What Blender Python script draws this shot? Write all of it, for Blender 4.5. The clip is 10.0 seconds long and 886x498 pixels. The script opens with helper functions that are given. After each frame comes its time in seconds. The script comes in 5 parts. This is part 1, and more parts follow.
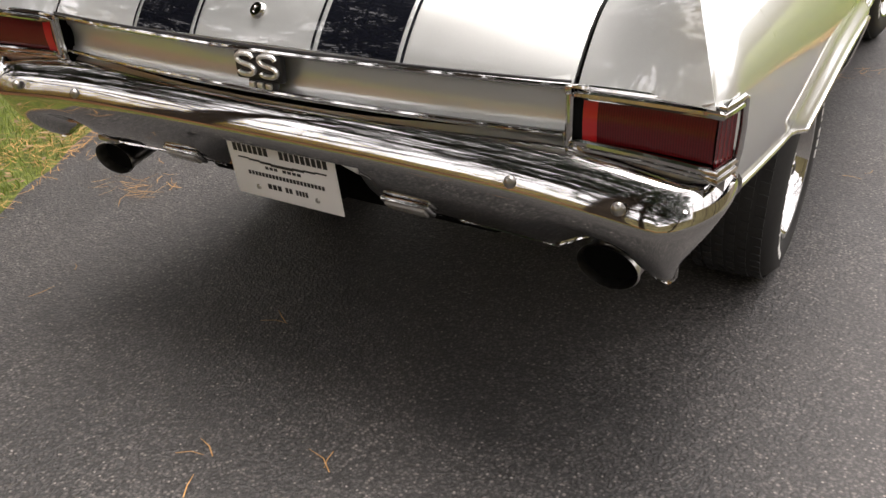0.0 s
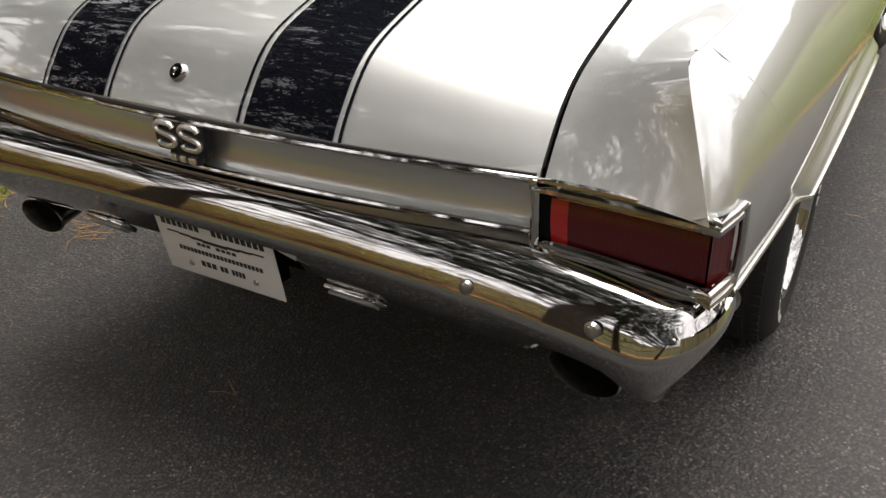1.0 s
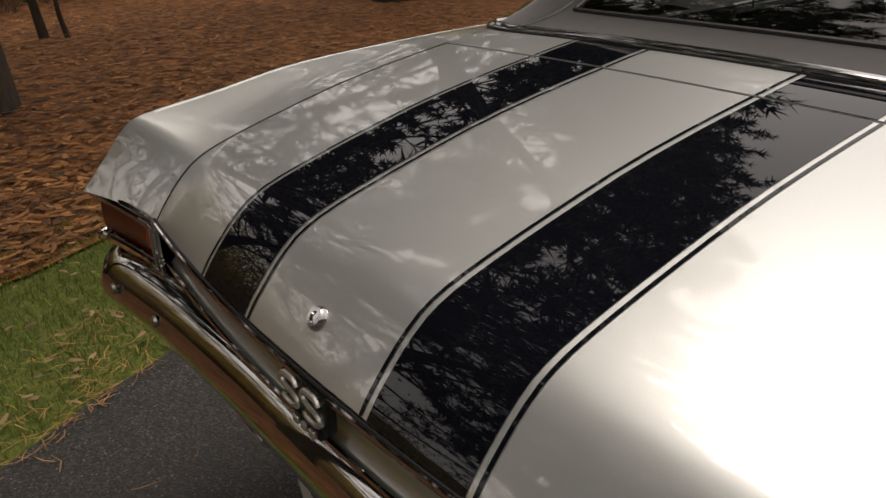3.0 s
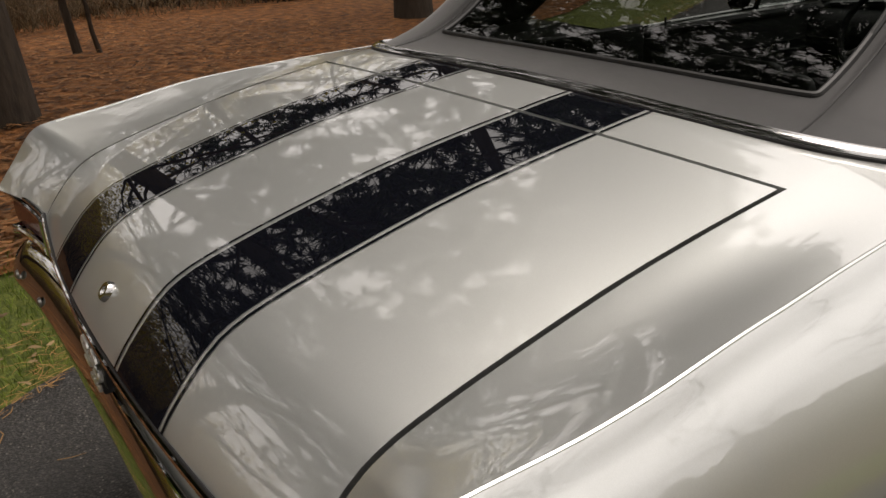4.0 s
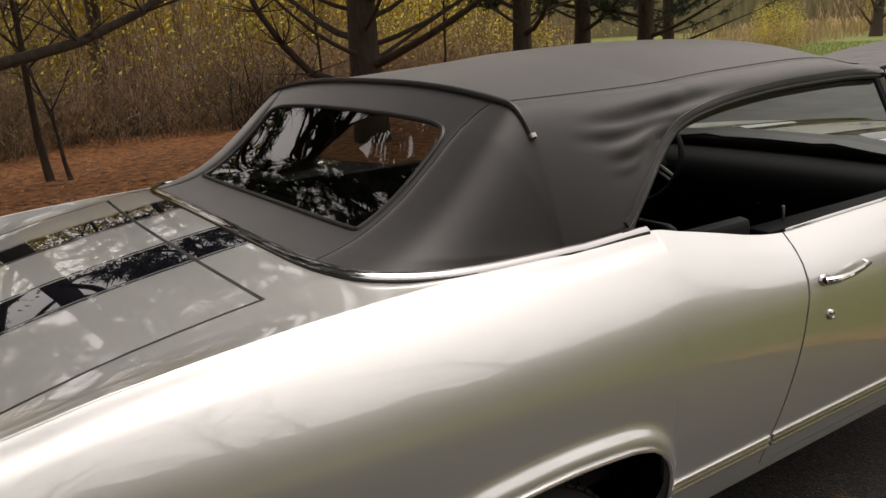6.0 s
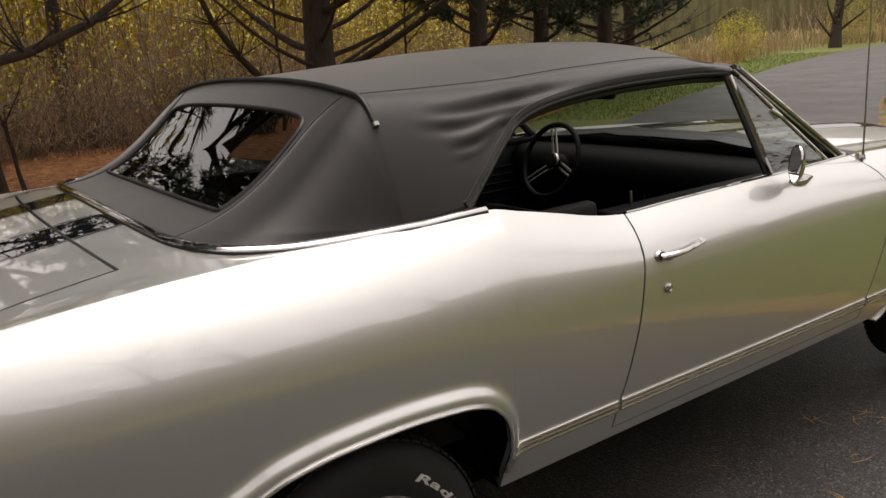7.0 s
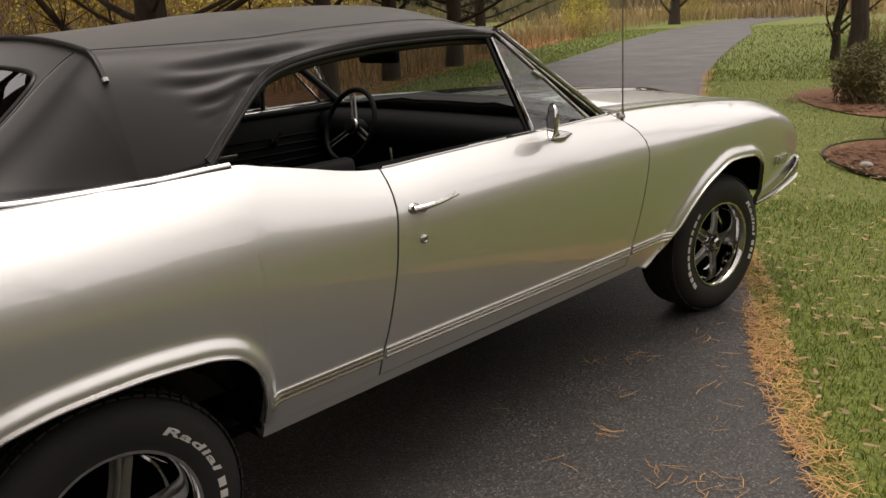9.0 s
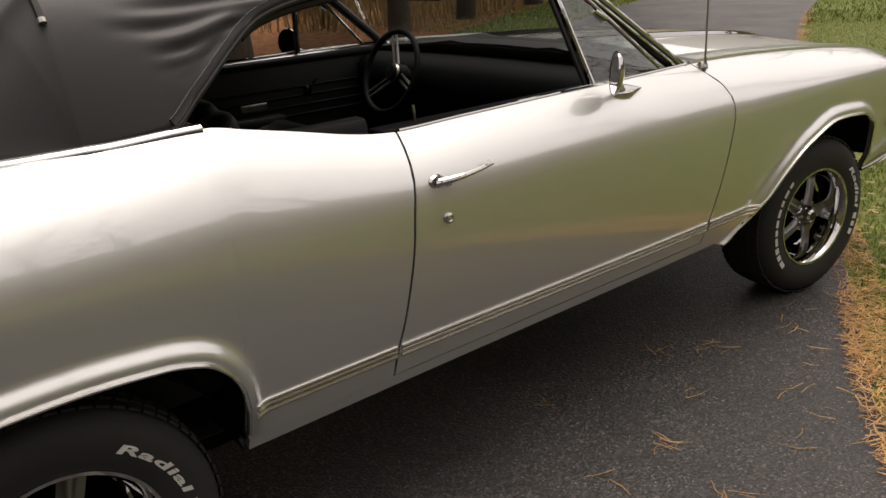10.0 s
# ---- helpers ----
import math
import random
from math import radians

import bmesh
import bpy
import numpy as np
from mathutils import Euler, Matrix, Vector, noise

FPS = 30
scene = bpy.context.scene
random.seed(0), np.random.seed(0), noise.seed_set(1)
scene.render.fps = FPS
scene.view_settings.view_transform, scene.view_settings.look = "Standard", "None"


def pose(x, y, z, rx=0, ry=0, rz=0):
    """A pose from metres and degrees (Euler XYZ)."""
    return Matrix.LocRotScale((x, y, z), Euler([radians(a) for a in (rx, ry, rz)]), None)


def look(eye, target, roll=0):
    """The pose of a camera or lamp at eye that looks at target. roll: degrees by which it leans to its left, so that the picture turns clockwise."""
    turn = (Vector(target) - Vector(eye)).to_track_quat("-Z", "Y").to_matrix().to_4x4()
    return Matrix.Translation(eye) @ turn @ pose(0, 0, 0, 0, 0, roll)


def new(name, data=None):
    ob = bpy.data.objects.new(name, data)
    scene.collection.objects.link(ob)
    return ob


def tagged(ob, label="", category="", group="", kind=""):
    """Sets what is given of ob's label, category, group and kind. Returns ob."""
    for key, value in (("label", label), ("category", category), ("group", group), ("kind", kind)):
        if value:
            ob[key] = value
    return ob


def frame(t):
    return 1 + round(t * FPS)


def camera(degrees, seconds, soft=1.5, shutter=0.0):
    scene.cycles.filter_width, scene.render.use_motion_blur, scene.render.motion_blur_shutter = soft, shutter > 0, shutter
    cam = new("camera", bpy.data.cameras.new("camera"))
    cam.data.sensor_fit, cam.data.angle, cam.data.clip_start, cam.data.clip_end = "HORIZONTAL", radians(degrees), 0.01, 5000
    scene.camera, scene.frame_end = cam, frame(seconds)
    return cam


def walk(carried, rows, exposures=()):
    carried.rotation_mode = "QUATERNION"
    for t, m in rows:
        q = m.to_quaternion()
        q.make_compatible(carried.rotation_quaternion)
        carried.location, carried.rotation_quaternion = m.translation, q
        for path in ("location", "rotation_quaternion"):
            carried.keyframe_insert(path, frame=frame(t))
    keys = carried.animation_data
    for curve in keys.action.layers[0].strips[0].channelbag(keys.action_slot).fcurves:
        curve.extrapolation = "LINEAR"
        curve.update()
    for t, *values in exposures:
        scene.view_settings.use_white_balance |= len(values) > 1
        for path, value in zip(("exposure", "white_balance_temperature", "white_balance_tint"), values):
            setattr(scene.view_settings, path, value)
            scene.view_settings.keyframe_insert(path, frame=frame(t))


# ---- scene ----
cam = camera(57.33, 10.0)

EXPOSURES = [(0, 2.25, 6850, 16), (0.6, 2.15, 6850, 15), (1.3, 1.15, 6900, 13), (2.0, 0.68, 7150, 14), (2.7, 0.55, 7350, 16), (4.0, 0.88, 7200, 14), (5.5, 0.97, 7200, 16), (7.0, 0.90, 7250, 17), (10, 0.92, 7300, 17)]
SKY_STRENGTH = 0.137
SUN_STRENGTH = 0.9

PATH = [
    (0, (1.1618, -2.4246, 1.2846), (0.2303, -0.9407, 0.3200), -2.39),
    (0.5, (1.1265, -2.3054, 1.2993), (0.2215, -0.8134, 0.3223), -2.43),
    (1, (1.0842, -2.1480, 1.3352), (0.1676, -0.6641, 0.3566), -2.38),
    (1.5, (1.0078, -2.0248, 1.3558), (0.0115, -0.5890, 0.3832), -2.39),
    (2, (0.9012, -1.9024, 1.3955), (-0.1896, -0.5289, 0.4346), -2.28),
    (2.5, (0.8323, -1.7729, 1.4286), (-0.4248, -0.5078, 0.5235), -2.27),
    (2.7, (0.8207, -1.7197, 1.4420), (-0.5450, -0.5377, 0.5832), -1.98),
    (3.8, (1.1734, -1.4673, 1.4644), (-0.3629, -0.4514, 0.6847), -2.15),
    (4, (1.2692, -1.4091, 1.4801), (-0.2765, -0.4060, 0.7026), -2.38),
    (4.5, (1.4715, -1.2108, 1.5126), (-0.1055, -0.2301, 0.7701), -2.74),
    (5, (1.6908, -1.1029, 1.5646), (0.0792, -0.1147, 0.9119), -3.93),
    (5.5, (1.8913, -1.0665, 1.5827), (0.2579, -0.0506, 1.0349), -3.74),
    (6.8, (2.3073, -0.8395, 1.5390), (0.6948, 0.2364, 1.0470), -3.57),
    (7, (2.3779, -0.8429, 1.5257), (0.7767, 0.2526, 1.0395), -3.62),
    (7.5, (2.5522, -0.8963, 1.5160), (1.0033, 0.2725, 1.0312), -3.57),
    (8, (2.6715, -0.9320, 1.5101), (1.2284, 0.3625, 1.0182), -3.47),
    (8.5, (2.6844, -0.8235, 1.4949), (1.2937, 0.5149, 0.9707), -3.32),
    (9, (2.6346, -0.6622, 1.4680), (1.2497, 0.6674, 0.9075), -3.11),
    (9.5, (2.5065, -0.4843, 1.4346), (1.0839, 0.7806, 0.8211), -3.48),
    (10, (2.4076, -0.2833, 1.4374), (0.9280, 0.8738, 0.7503), -3.26),
]
walk(cam, [(t, look(e, g, r)) for t, e, g, r in PATH], EXPOSURES)

# world: overcast sky, weak wide sun
SUN_DIR = Vector((-0.07, 0.15, 0.96)).normalized()
world = bpy.data.worlds.new("overcast_sky")
scene.world = world
world.use_nodes = True
wn, wl = world.node_tree.nodes, world.node_tree.links
sky = wn.new("ShaderNodeTexSky")
sky.sky_type, sky.sun_disc = "NISHITA", False
sky.sun_elevation = math.asin(SUN_DIR.z)
sky.sun_rotation = math.atan2(SUN_DIR.x, SUN_DIR.y)
sky.air_density, sky.dust_density, sky.ozone_density = 1.0, 4.0, 1.0
grey = wn.new("ShaderNodeHueSaturation")
grey.inputs["Saturation"].default_value = 0.18
wl.new(sky.outputs[0], grey.inputs["Color"])
cloud = wn.new("ShaderNodeMix")
cloud.data_type = "RGBA"
cloud.inputs[0].default_value = 0.55
cloud.inputs[7].default_value = (5.0, 5.0, 5.05, 1)
wl.new(grey.outputs[0], cloud.inputs[6])
wl.new(cloud.outputs[2], wn["Background"].inputs["Color"])
wn["Background"].inputs["Strength"].default_value = SKY_STRENGTH
sun_data = bpy.data.lights.new("sun", "SUN")
sun_data.energy, sun_data.angle, sun_data.color = SUN_STRENGTH, radians(40), (1.0, 0.98, 0.95)
sun = new("sun", sun_data)
sun.matrix_world = look(SUN_DIR * 50, (0, 0, 0))


# ---- materials ----
def material(name, color, rough=0.5, metal=0.0, coat=0.0, coat_rough=0.03, spec=0.5):
    m = bpy.data.materials.new(name)
    m.use_nodes = True
    b = m.node_tree.nodes["Principled BSDF"]
    b.inputs["Base Color"].default_value = (*color, 1)
    b.inputs["Roughness"].default_value = rough
    b.inputs["Metallic"].default_value = metal
    b.inputs["Coat Weight"].default_value = coat
    b.inputs["Coat Roughness"].default_value = coat_rough
    b.inputs["Specular IOR Level"].default_value = spec
    return m


def node(m, kind, **values):
    n = m.node_tree.nodes.new(kind)
    for key, value in values.items():
        n.inputs[key.replace("_", " ")].default_value = value
    return n


def bsdf(m):
    return m.node_tree.nodes["Principled BSDF"]


def link(m, a, b):
    m.node_tree.links.new(a, b)


def place(m, scale=(1, 1, 1), turn=0.0):
    """Object coordinates, scaled and turned about z."""
    c = m.node_tree.nodes.new("ShaderNodeTexCoord")
    p = m.node_tree.nodes.new("ShaderNodeMapping")
    p.inputs["Scale"].default_value = scale
    p.inputs["Rotation"].default_value = (0, 0, turn)
    link(m, c.outputs["Object"], p.inputs["Vector"])
    return p.outputs[0]


def noise_tex(m, vec, scale, detail=4.0, rough=0.55):
    n = node(m, "ShaderNodeTexNoise", Scale=scale, Detail=detail, Roughness=rough)
    link(m, vec, n.inputs["Vector"])
    return n.outputs["Fac"]


def ramp(m, fac, *stops):
    r = m.node_tree.nodes.new("ShaderNodeValToRGB")
    e = r.color_ramp.elements
    while len(e) < len(stops):
        e.new(0.5)
    for el, (pos, col) in zip(e, stops):
        el.position, el.color = pos, (*col, 1)
    link(m, fac, r.inputs["Fac"])
    return r.outputs["Color"]


def mix(m, fac, a, b, kind="MIX"):
    n = m.node_tree.nodes.new("ShaderNodeMix")
    n.data_type, n.blend_type = "RGBA", kind
    for sock, v in ((n.inputs[0], fac), (n.inputs[6], a), (n.inputs[7], b)):
        if hasattr(v, "links"):
            link(m, v, sock)
        else:
            sock.default_value = v if isinstance(v, float) else (*v, 1)
    return n.outputs[2]


def bump(m, height, strength=0.3, distance=0.01):
    n = node(m, "ShaderNodeBump", Strength=strength, Distance=distance)
    link(m, height, n.inputs["Height"])
    link(m, n.outputs["Normal"], bsdf(m).inputs["Normal"])
    return n


def speckled(name, low, high, scale, rough=0.8, big=1.5, lift=0.25, distance=0.01, stretch=(1, 1, 1), random_tint=0.0, span=(0.3, 0.72)):
    """A surface with grain at one scale and blotches at a second."""
    m = material(name, low, rough)
    v = place(m, stretch)
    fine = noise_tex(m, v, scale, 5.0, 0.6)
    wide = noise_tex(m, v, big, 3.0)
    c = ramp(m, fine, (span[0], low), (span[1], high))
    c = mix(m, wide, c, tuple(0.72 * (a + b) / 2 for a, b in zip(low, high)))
    if random_tint:
        g = m.node_tree.nodes.new("ShaderNodeNewGeometry")
        h = m.node_tree.nodes.new("ShaderNodeHueSaturation")
        mr = node(m, "ShaderNodeMapRange", To_Min=1 - random_tint, To_Max=1 + random_tint)
        link(m, g.outputs["Random Per Island"], mr.inputs["Value"])
        link(m, mr.outputs[0], h.inputs["Value"])
        link(m, c, h.inputs["Color"])
        c = h.outputs[0]
    link(m, c, bsdf(m).inputs["Base Color"])
    bump(m, fine, lift, distance)
    return m


# car paint: silver metallic flake under clear coat
PAINT = material("silver_metallic_paint", (0.70, 0.72, 0.70), 0.41, 0.86, 1.0, 0.010)
v = place(PAINT)
bsdf(PAINT).inputs["Coat IOR"].default_value = 2.1
flake = node(PAINT, "ShaderNodeTexVoronoi", Scale=1400.0)
link(PAINT, v, flake.inputs["Vector"])
wide = noise_tex(PAINT, v, 2.2, 2.0)
c = mix(PAINT, wide, (0.715, 0.732, 0.712), (0.690, 0.707, 0.688))
g2 = ramp(PAINT, flake.outputs["Color"], (0.0, (0.93, 0.93, 0.93)), (1.0, (1.0, 1.0, 1.0)))
link(PAINT, mix(PAINT, 1.0, c, g2, "MULTIPLY"), bsdf(PAINT).inputs["Base Color"])
peel = noise_tex(PAINT, v, 95.0, 2.0)
pb = node(PAINT, "ShaderNodeBump", Strength=0.025, Distance=0.002)
link(PAINT, peel, pb.inputs["Height"])
link(PAINT, pb.outputs["Normal"], bsdf(PAINT).inputs["Coat Normal"])

STRIPE = material("gloss_black_paint", (0.004, 0.0045, 0.007), 0.3, 0.0, 1.0, 0.015, 0.0)
BLACK_TRIM = material("satin_black_trim", (0.010, 0.010, 0.011), 0.45)
# near-black colour stands in for shade inside gaps, arches and hollows
GAP = material("cavity_shade_black", (0.003, 0.003, 0.003), 0.9, spec=0.05)
CHROME = material("bright_chrome", (0.54, 0.535, 0.525), 0.04, 1.0)
BRIGHT_TRIM = material("polished_aluminium_trim", (0.80, 0.79, 0.77), 0.22, 1.0)
BADGE = material("satin_silver_badge", (0.84, 0.83, 0.81), 0.38, 1.0)
v = place(CHROME)
bump(CHROME, noise_tex(CHROME, v, 9.0, 2.0), 0.05, 0.004)
STEEL = material("brushed_steel", (0.42, 0.41, 0.39), 0.28, 1.0)
v = place(STEEL, (1, 1, 1))
link(STEEL, ramp(STEEL, noise_tex(STEEL, v, 60.0), (0.3, (0.34, 0.33, 0.31)), (0.7, (0.5, 0.49, 0.46))), bsdf(STEEL).inputs["Base Color"])
GUNMETAL = material("grey_wheel_paint", (0.22, 0.22, 0.215), 0.3, 0.8, 0.3)
RUBBER = speckled("tyre_rubber", (0.012, 0.012, 0.012), (0.022, 0.021, 0.02), 90.0, 0.72, 6.0, 0.12, 0.002)
LETTER = material("raised_white_letter", (0.62, 0.61, 0.58), 0.7)
FABRIC = speckled("black_vinyl_top", (0.007, 0.0066, 0.007), (0.014, 0.0132, 0.0136), 420.0, 0.5, 3.0, 0.22, 0.0015)
bsdf(FABRIC).inputs["Sheen Weight"].default_value = 0.8
bsdf(FABRIC).inputs["Sheen Roughness"].default_value = 0.35
bsdf(FABRIC).inputs["Specular IOR Level"].default_value = 0.45
PIPING = material("black_piping", (0.012, 0.012, 0.012), 0.5)
VINYL = speckled("black_seat_vinyl", (0.003, 0.0034, 0.0038), (0.006, 0.0064, 0.0070), 160.0, 0.5, 4.0, 0.2, 0.002)
bsdf(VINYL).inputs["Specular IOR Level"].default_value = 0.28
PLASTIC = material("black_dash_plastic", (0.003, 0.0036, 0.0042), 0.62, spec=0.12)
CARPET = speckled("black_carpet", (0.008, 0.008, 0.008), (0.02, 0.02, 0.02), 220.0, 0.95)
RED_LENS = material("red_lens", (0.055, 0.003, 0.005), 0.12, 0.0, 0.8, 0.02)
v = place(RED_LENS)
w_ = RED_LENS.node_tree.nodes.new("ShaderNodeTexWave")
w_.inputs["Scale"].default_value = 70.0
link(RED_LENS, v, w_.inputs["Vector"])
bump(RED_LENS, w_.outputs["Fac"], 0.12, 0.002)
link(RED_LENS, ramp(RED_LENS, w_.outputs["Fac"], (0.1, (0.075, 0.003, 0.005)), (0.9, (0.10, 0.004, 0.006))), bsdf(RED_LENS).inputs["Base Color"])
bsdf(RED_LENS).inputs["Coat Weight"].default_value = 0.25
BRIGHT_RED = material("bright_red_lens", (0.45, 0.015, 0.015), 0.15, 0.0, 0.8)
CLEAR_LENS = material("clear_ribbed_lens", (0.26, 0.25, 0.225), 0.12, 0.0, 0.8)
v = place(CLEAR_LENS, (1, 1, 1))
w2 = CLEAR_LENS.node_tree.nodes.new("ShaderNodeTexWave")
w2.inputs["Scale"].default_value = 90.0
link(CLEAR_LENS, v, w2.inputs["Vector"])
bump(CLEAR_LENS, w2.outputs["Fac"], 0.4, 0.002)
PLATE_WHITE = material("white_plate", (0.80, 0.79, 0.77), 0.35)
PLATE_INK = material("black_ink", (0.012, 0.012, 0.012), 0.5)


def glass_material(name, tint, rough=0.0, ior=1.52, ripple=0.0):
    m = bpy.data.materials.new(name)
    m.use_nodes = True
    nt = m.node_tree
    nt.nodes.remove(nt.nodes["Principled BSDF"])
    out = nt.nodes["Material Output"]
    clear = nt.nodes.new("ShaderNodeBsdfTransparent")
    clear.inputs["Color"].default_value = (*tint, 1)
    gloss = nt.nodes.new("ShaderNodeBsdfGlossy")
    gloss.inputs["Roughness"].default_value = rough
    fres = nt.nodes.new("ShaderNodeFresnel")
    fres.inputs["IOR"].default_value = ior
    mx = nt.nodes.new("ShaderNodeMixShader")
    if ripple:
        h = noise_tex(m, place(m, (1, 1, 3.2)), 16.0, 2.0)
        b = node(m, "ShaderNodeBump", Strength=ripple, Distance=0.01)
        link(m, h, b.inputs["Height"])
        link(m, b.outputs["Normal"], gloss.inputs["Normal"])
    nt.links.new(fres.outputs[0], mx.inputs[0])
    nt.links.new(clear.outputs[0], mx.inputs[1])
    nt.links.new(gloss.outputs[0], mx.inputs[2])
    nt.links.new(mx.outputs[0], out.inputs["Surface"])
    return m


GLASS = glass_material("tinted_glass", (0.80, 0.86, 0.82))
REAR_GLASS = glass_material("dark_rear_glass", (0.34, 0.36, 0.35), ior=1.7)
VENT_GLASS = glass_material("rippled_vent_glass", (0.55, 0.60, 0.58), ior=2.1, ripple=0.35)

# ground and plants
ASPHALT = material("driveway_asphalt", (0.045, 0.043, 0.041), 0.72)
v = place(ASPHALT)
stones = node(ASPHALT, "ShaderNodeTexVoronoi", Scale=120.0)
link(ASPHALT, v, stones.inputs["Vector"])
fine = noise_tex(ASPHALT, v, 260.0, 3.0)
blot = noise_tex(ASPHALT, v, 0.9, 5.0, 0.65)
dust = noise_tex(ASPHALT, v, 3.2, 6.0, 0.7)
c = ramp(ASPHALT, stones.outputs["Color"], (0.05, (0.016, 0.0155, 0.015)), (0.45, (0.046, 0.044, 0.042)), (0.75, (0.075, 0.070, 0.066)), (0.95, (0.17, 0.155, 0.14)))
c = mix(ASPHALT, ramp(ASPHALT, stones.outputs["Distance"], (0.36, (0, 0, 0)), (0.62, (0.9, 0.9, 0.9))), c, (0.005, 0.005, 0.005))
c = mix(ASPHALT, ramp(ASPHALT, fine, (0.66, (0, 0, 0)), (0.74, (1, 1, 1))), c, (0.20, 0.185, 0.165))
c = mix(ASPHALT, ramp(ASPHALT, blot, (0.35, (0, 0, 0)), (0.75, (0.4, 0.4, 0.4))), c, (0.062, 0.057, 0.052))
c = mix(ASPHALT, ramp(ASPHALT, dust, (0.66, (0, 0, 0)), (0.80, (0.45, 0.45, 0.45))), c, (0.16, 0.142, 0.122))
worn = noise_tex(ASPHALT, v, 1.7, 6.0, 0.7)
c = mix(ASPHALT, ramp(ASPHALT, worn, (0.38, (0.55, 0.55, 0.55)), (0.58, (0, 0, 0))), c, (0.016, 0.0155, 0.015))
pale = node(ASPHALT, "ShaderNodeTexVoronoi", Scale=62.0, Randomness=1.0)
link(ASPHALT, v, pale.inputs["Vector"])
dots = ramp(ASPHALT, pale.outputs["Distance"], (0.10, (1, 1, 1)), (0.22, (0, 0, 0)))
pick = ramp(ASPHALT, pale.outputs["Color"], (0.62, (0, 0, 0)), (0.66, (0.85, 0.85, 0.85)))
c = mix(ASPHALT, mix(ASPHALT, 1.0, dots, pick, "MULTIPLY"), c, (0.21, 0.195, 0.175))
pits = ramp(ASPHALT, pale.outputs["Color"], (0.20, (0.9, 0.9, 0.9)), (0.24, (0, 0, 0)))
c = mix(ASPHALT, mix(ASPHALT, 1.0, dots, pits, "MULTIPLY"), c, (0.004, 0.004, 0.004))
c = mix(ASPHALT, 1.0, c, (1.22, 1.20, 1.19), "MULTIPLY")
link(ASPHALT, c, bsdf(ASPHALT).inputs["Base Color"])
link(ASPHALT, ramp(ASPHALT, blot, (0.3, (0.45, 0.45, 0.45)), (0.7, (0.65, 0.65, 0.65))), bsdf(ASPHALT).inputs["Roughness"])
bump(ASPHALT, mix(ASPHALT, 0.5, stones.outputs["Distance"], fine), 0.9, 0.006)

SOIL = speckled("lawn_soil", (0.040, 0.066, 0.008), (0.21, 0.235, 0.036), 45.0, 0.9, 0.8, 0.6, 0.02, span=(0.38, 0.64))
GRASS = speckled("grass_blades", (0.075, 0.145, 0.010), (0.26, 0.325, 0.040), 7.0, 0.6, 0.5, 0.0, 0.001, random_tint=0.45)
DRY_GRASS = speckled("dry_tall_grass", (0.28, 0.20, 0.085), (0.46, 0.34, 0.16), 2.0, 0.8, 0.4, 0.0, 0.001, random_tint=0.35)
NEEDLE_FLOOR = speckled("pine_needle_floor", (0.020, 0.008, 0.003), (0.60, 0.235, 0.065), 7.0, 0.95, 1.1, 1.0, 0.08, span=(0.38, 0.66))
NEEDLE = speckled("fallen_pine_needles", (0.36, 0.18, 0.055), (0.62, 0.36, 0.13), 6.0, 0.75, 1.0, 0.0, 0.001, random_tint=0.35)
FLOOR_NEEDLE = speckled("brown_needle_litter", (0.10, 0.040, 0.013), (0.50, 0.225, 0.075), 3.0, 0.85, 0.7, 0.0, 0.001, random_tint=0.8)
LEAF = speckled("fallen_leaves", (0.15, 0.085, 0.035), (0.46, 0.32, 0.16), 5.0, 0.8, 1.0, 0.0, 0.001, random_tint=0.45)
LITTER_FLOOR = speckled("leaf_litter_floor", (0.045, 0.034, 0.022), (0.15, 0.115, 0.07), 16.0, 0.95, 0.9, 0.6, 0.03)
MULCH = speckled("bark_mulch", (0.085, 0.038, 0.018), (0.27, 0.13, 0.065), 38.0, 0.95, 2.0, 0.9, 0.03)
BARK = speckled("pine_bark", (0.030, 0.023, 0.017), (0.105, 0.078, 0.056), 16.0, 0.95, 2.0, 0.9, 0.03, (1, 1, 0.25))
TWIG = speckled("brush_stems", (0.09, 0.060, 0.034), (0.46, 0.33, 0.19), 4.0, 0.9, 0.7, 0.0, 0.001, random_tint=0.6)
PINE_GREEN = speckled("pine_needles", (0.012, 0.030, 0.010), (0.038, 0.075, 0.024), 2.5, 0.6, 0.6, 0.0, 0.001, random_tint=0.4)
YELLOW_LEAF = speckled("yellow_green_leaves", (0.40, 0.36, 0.03), (0.80, 0.70, 0.08), 2.0, 0.7, 0.5, 0.0, 0.001, random_tint=0.35)
BUSH_LEAF = speckled("dull_shrub_leaves", (0.08, 0.085, 0.022), (0.22, 0.19, 0.07), 4.0, 0.7, 0.8, 0.0, 0.001, random_tint=0.4)
BACKDROP = speckled("far_woods", (0.060, 0.052, 0.028), (0.30, 0.26, 0.13), 1.3, 0.95, 0.12, 0.0, 0.01, (1, 1, 0.22))
STONE = speckled("pale_stone", (0.28, 0.27, 0.25), (0.42, 0.41, 0.38), 20.0, 0.85)
RED_WALL = material("orange_red_siding", (0.48, 0.11, 0.05), 0.7)
GREY_WALL = material("grey_siding", (0.35, 0.34, 0.33), 0.8)


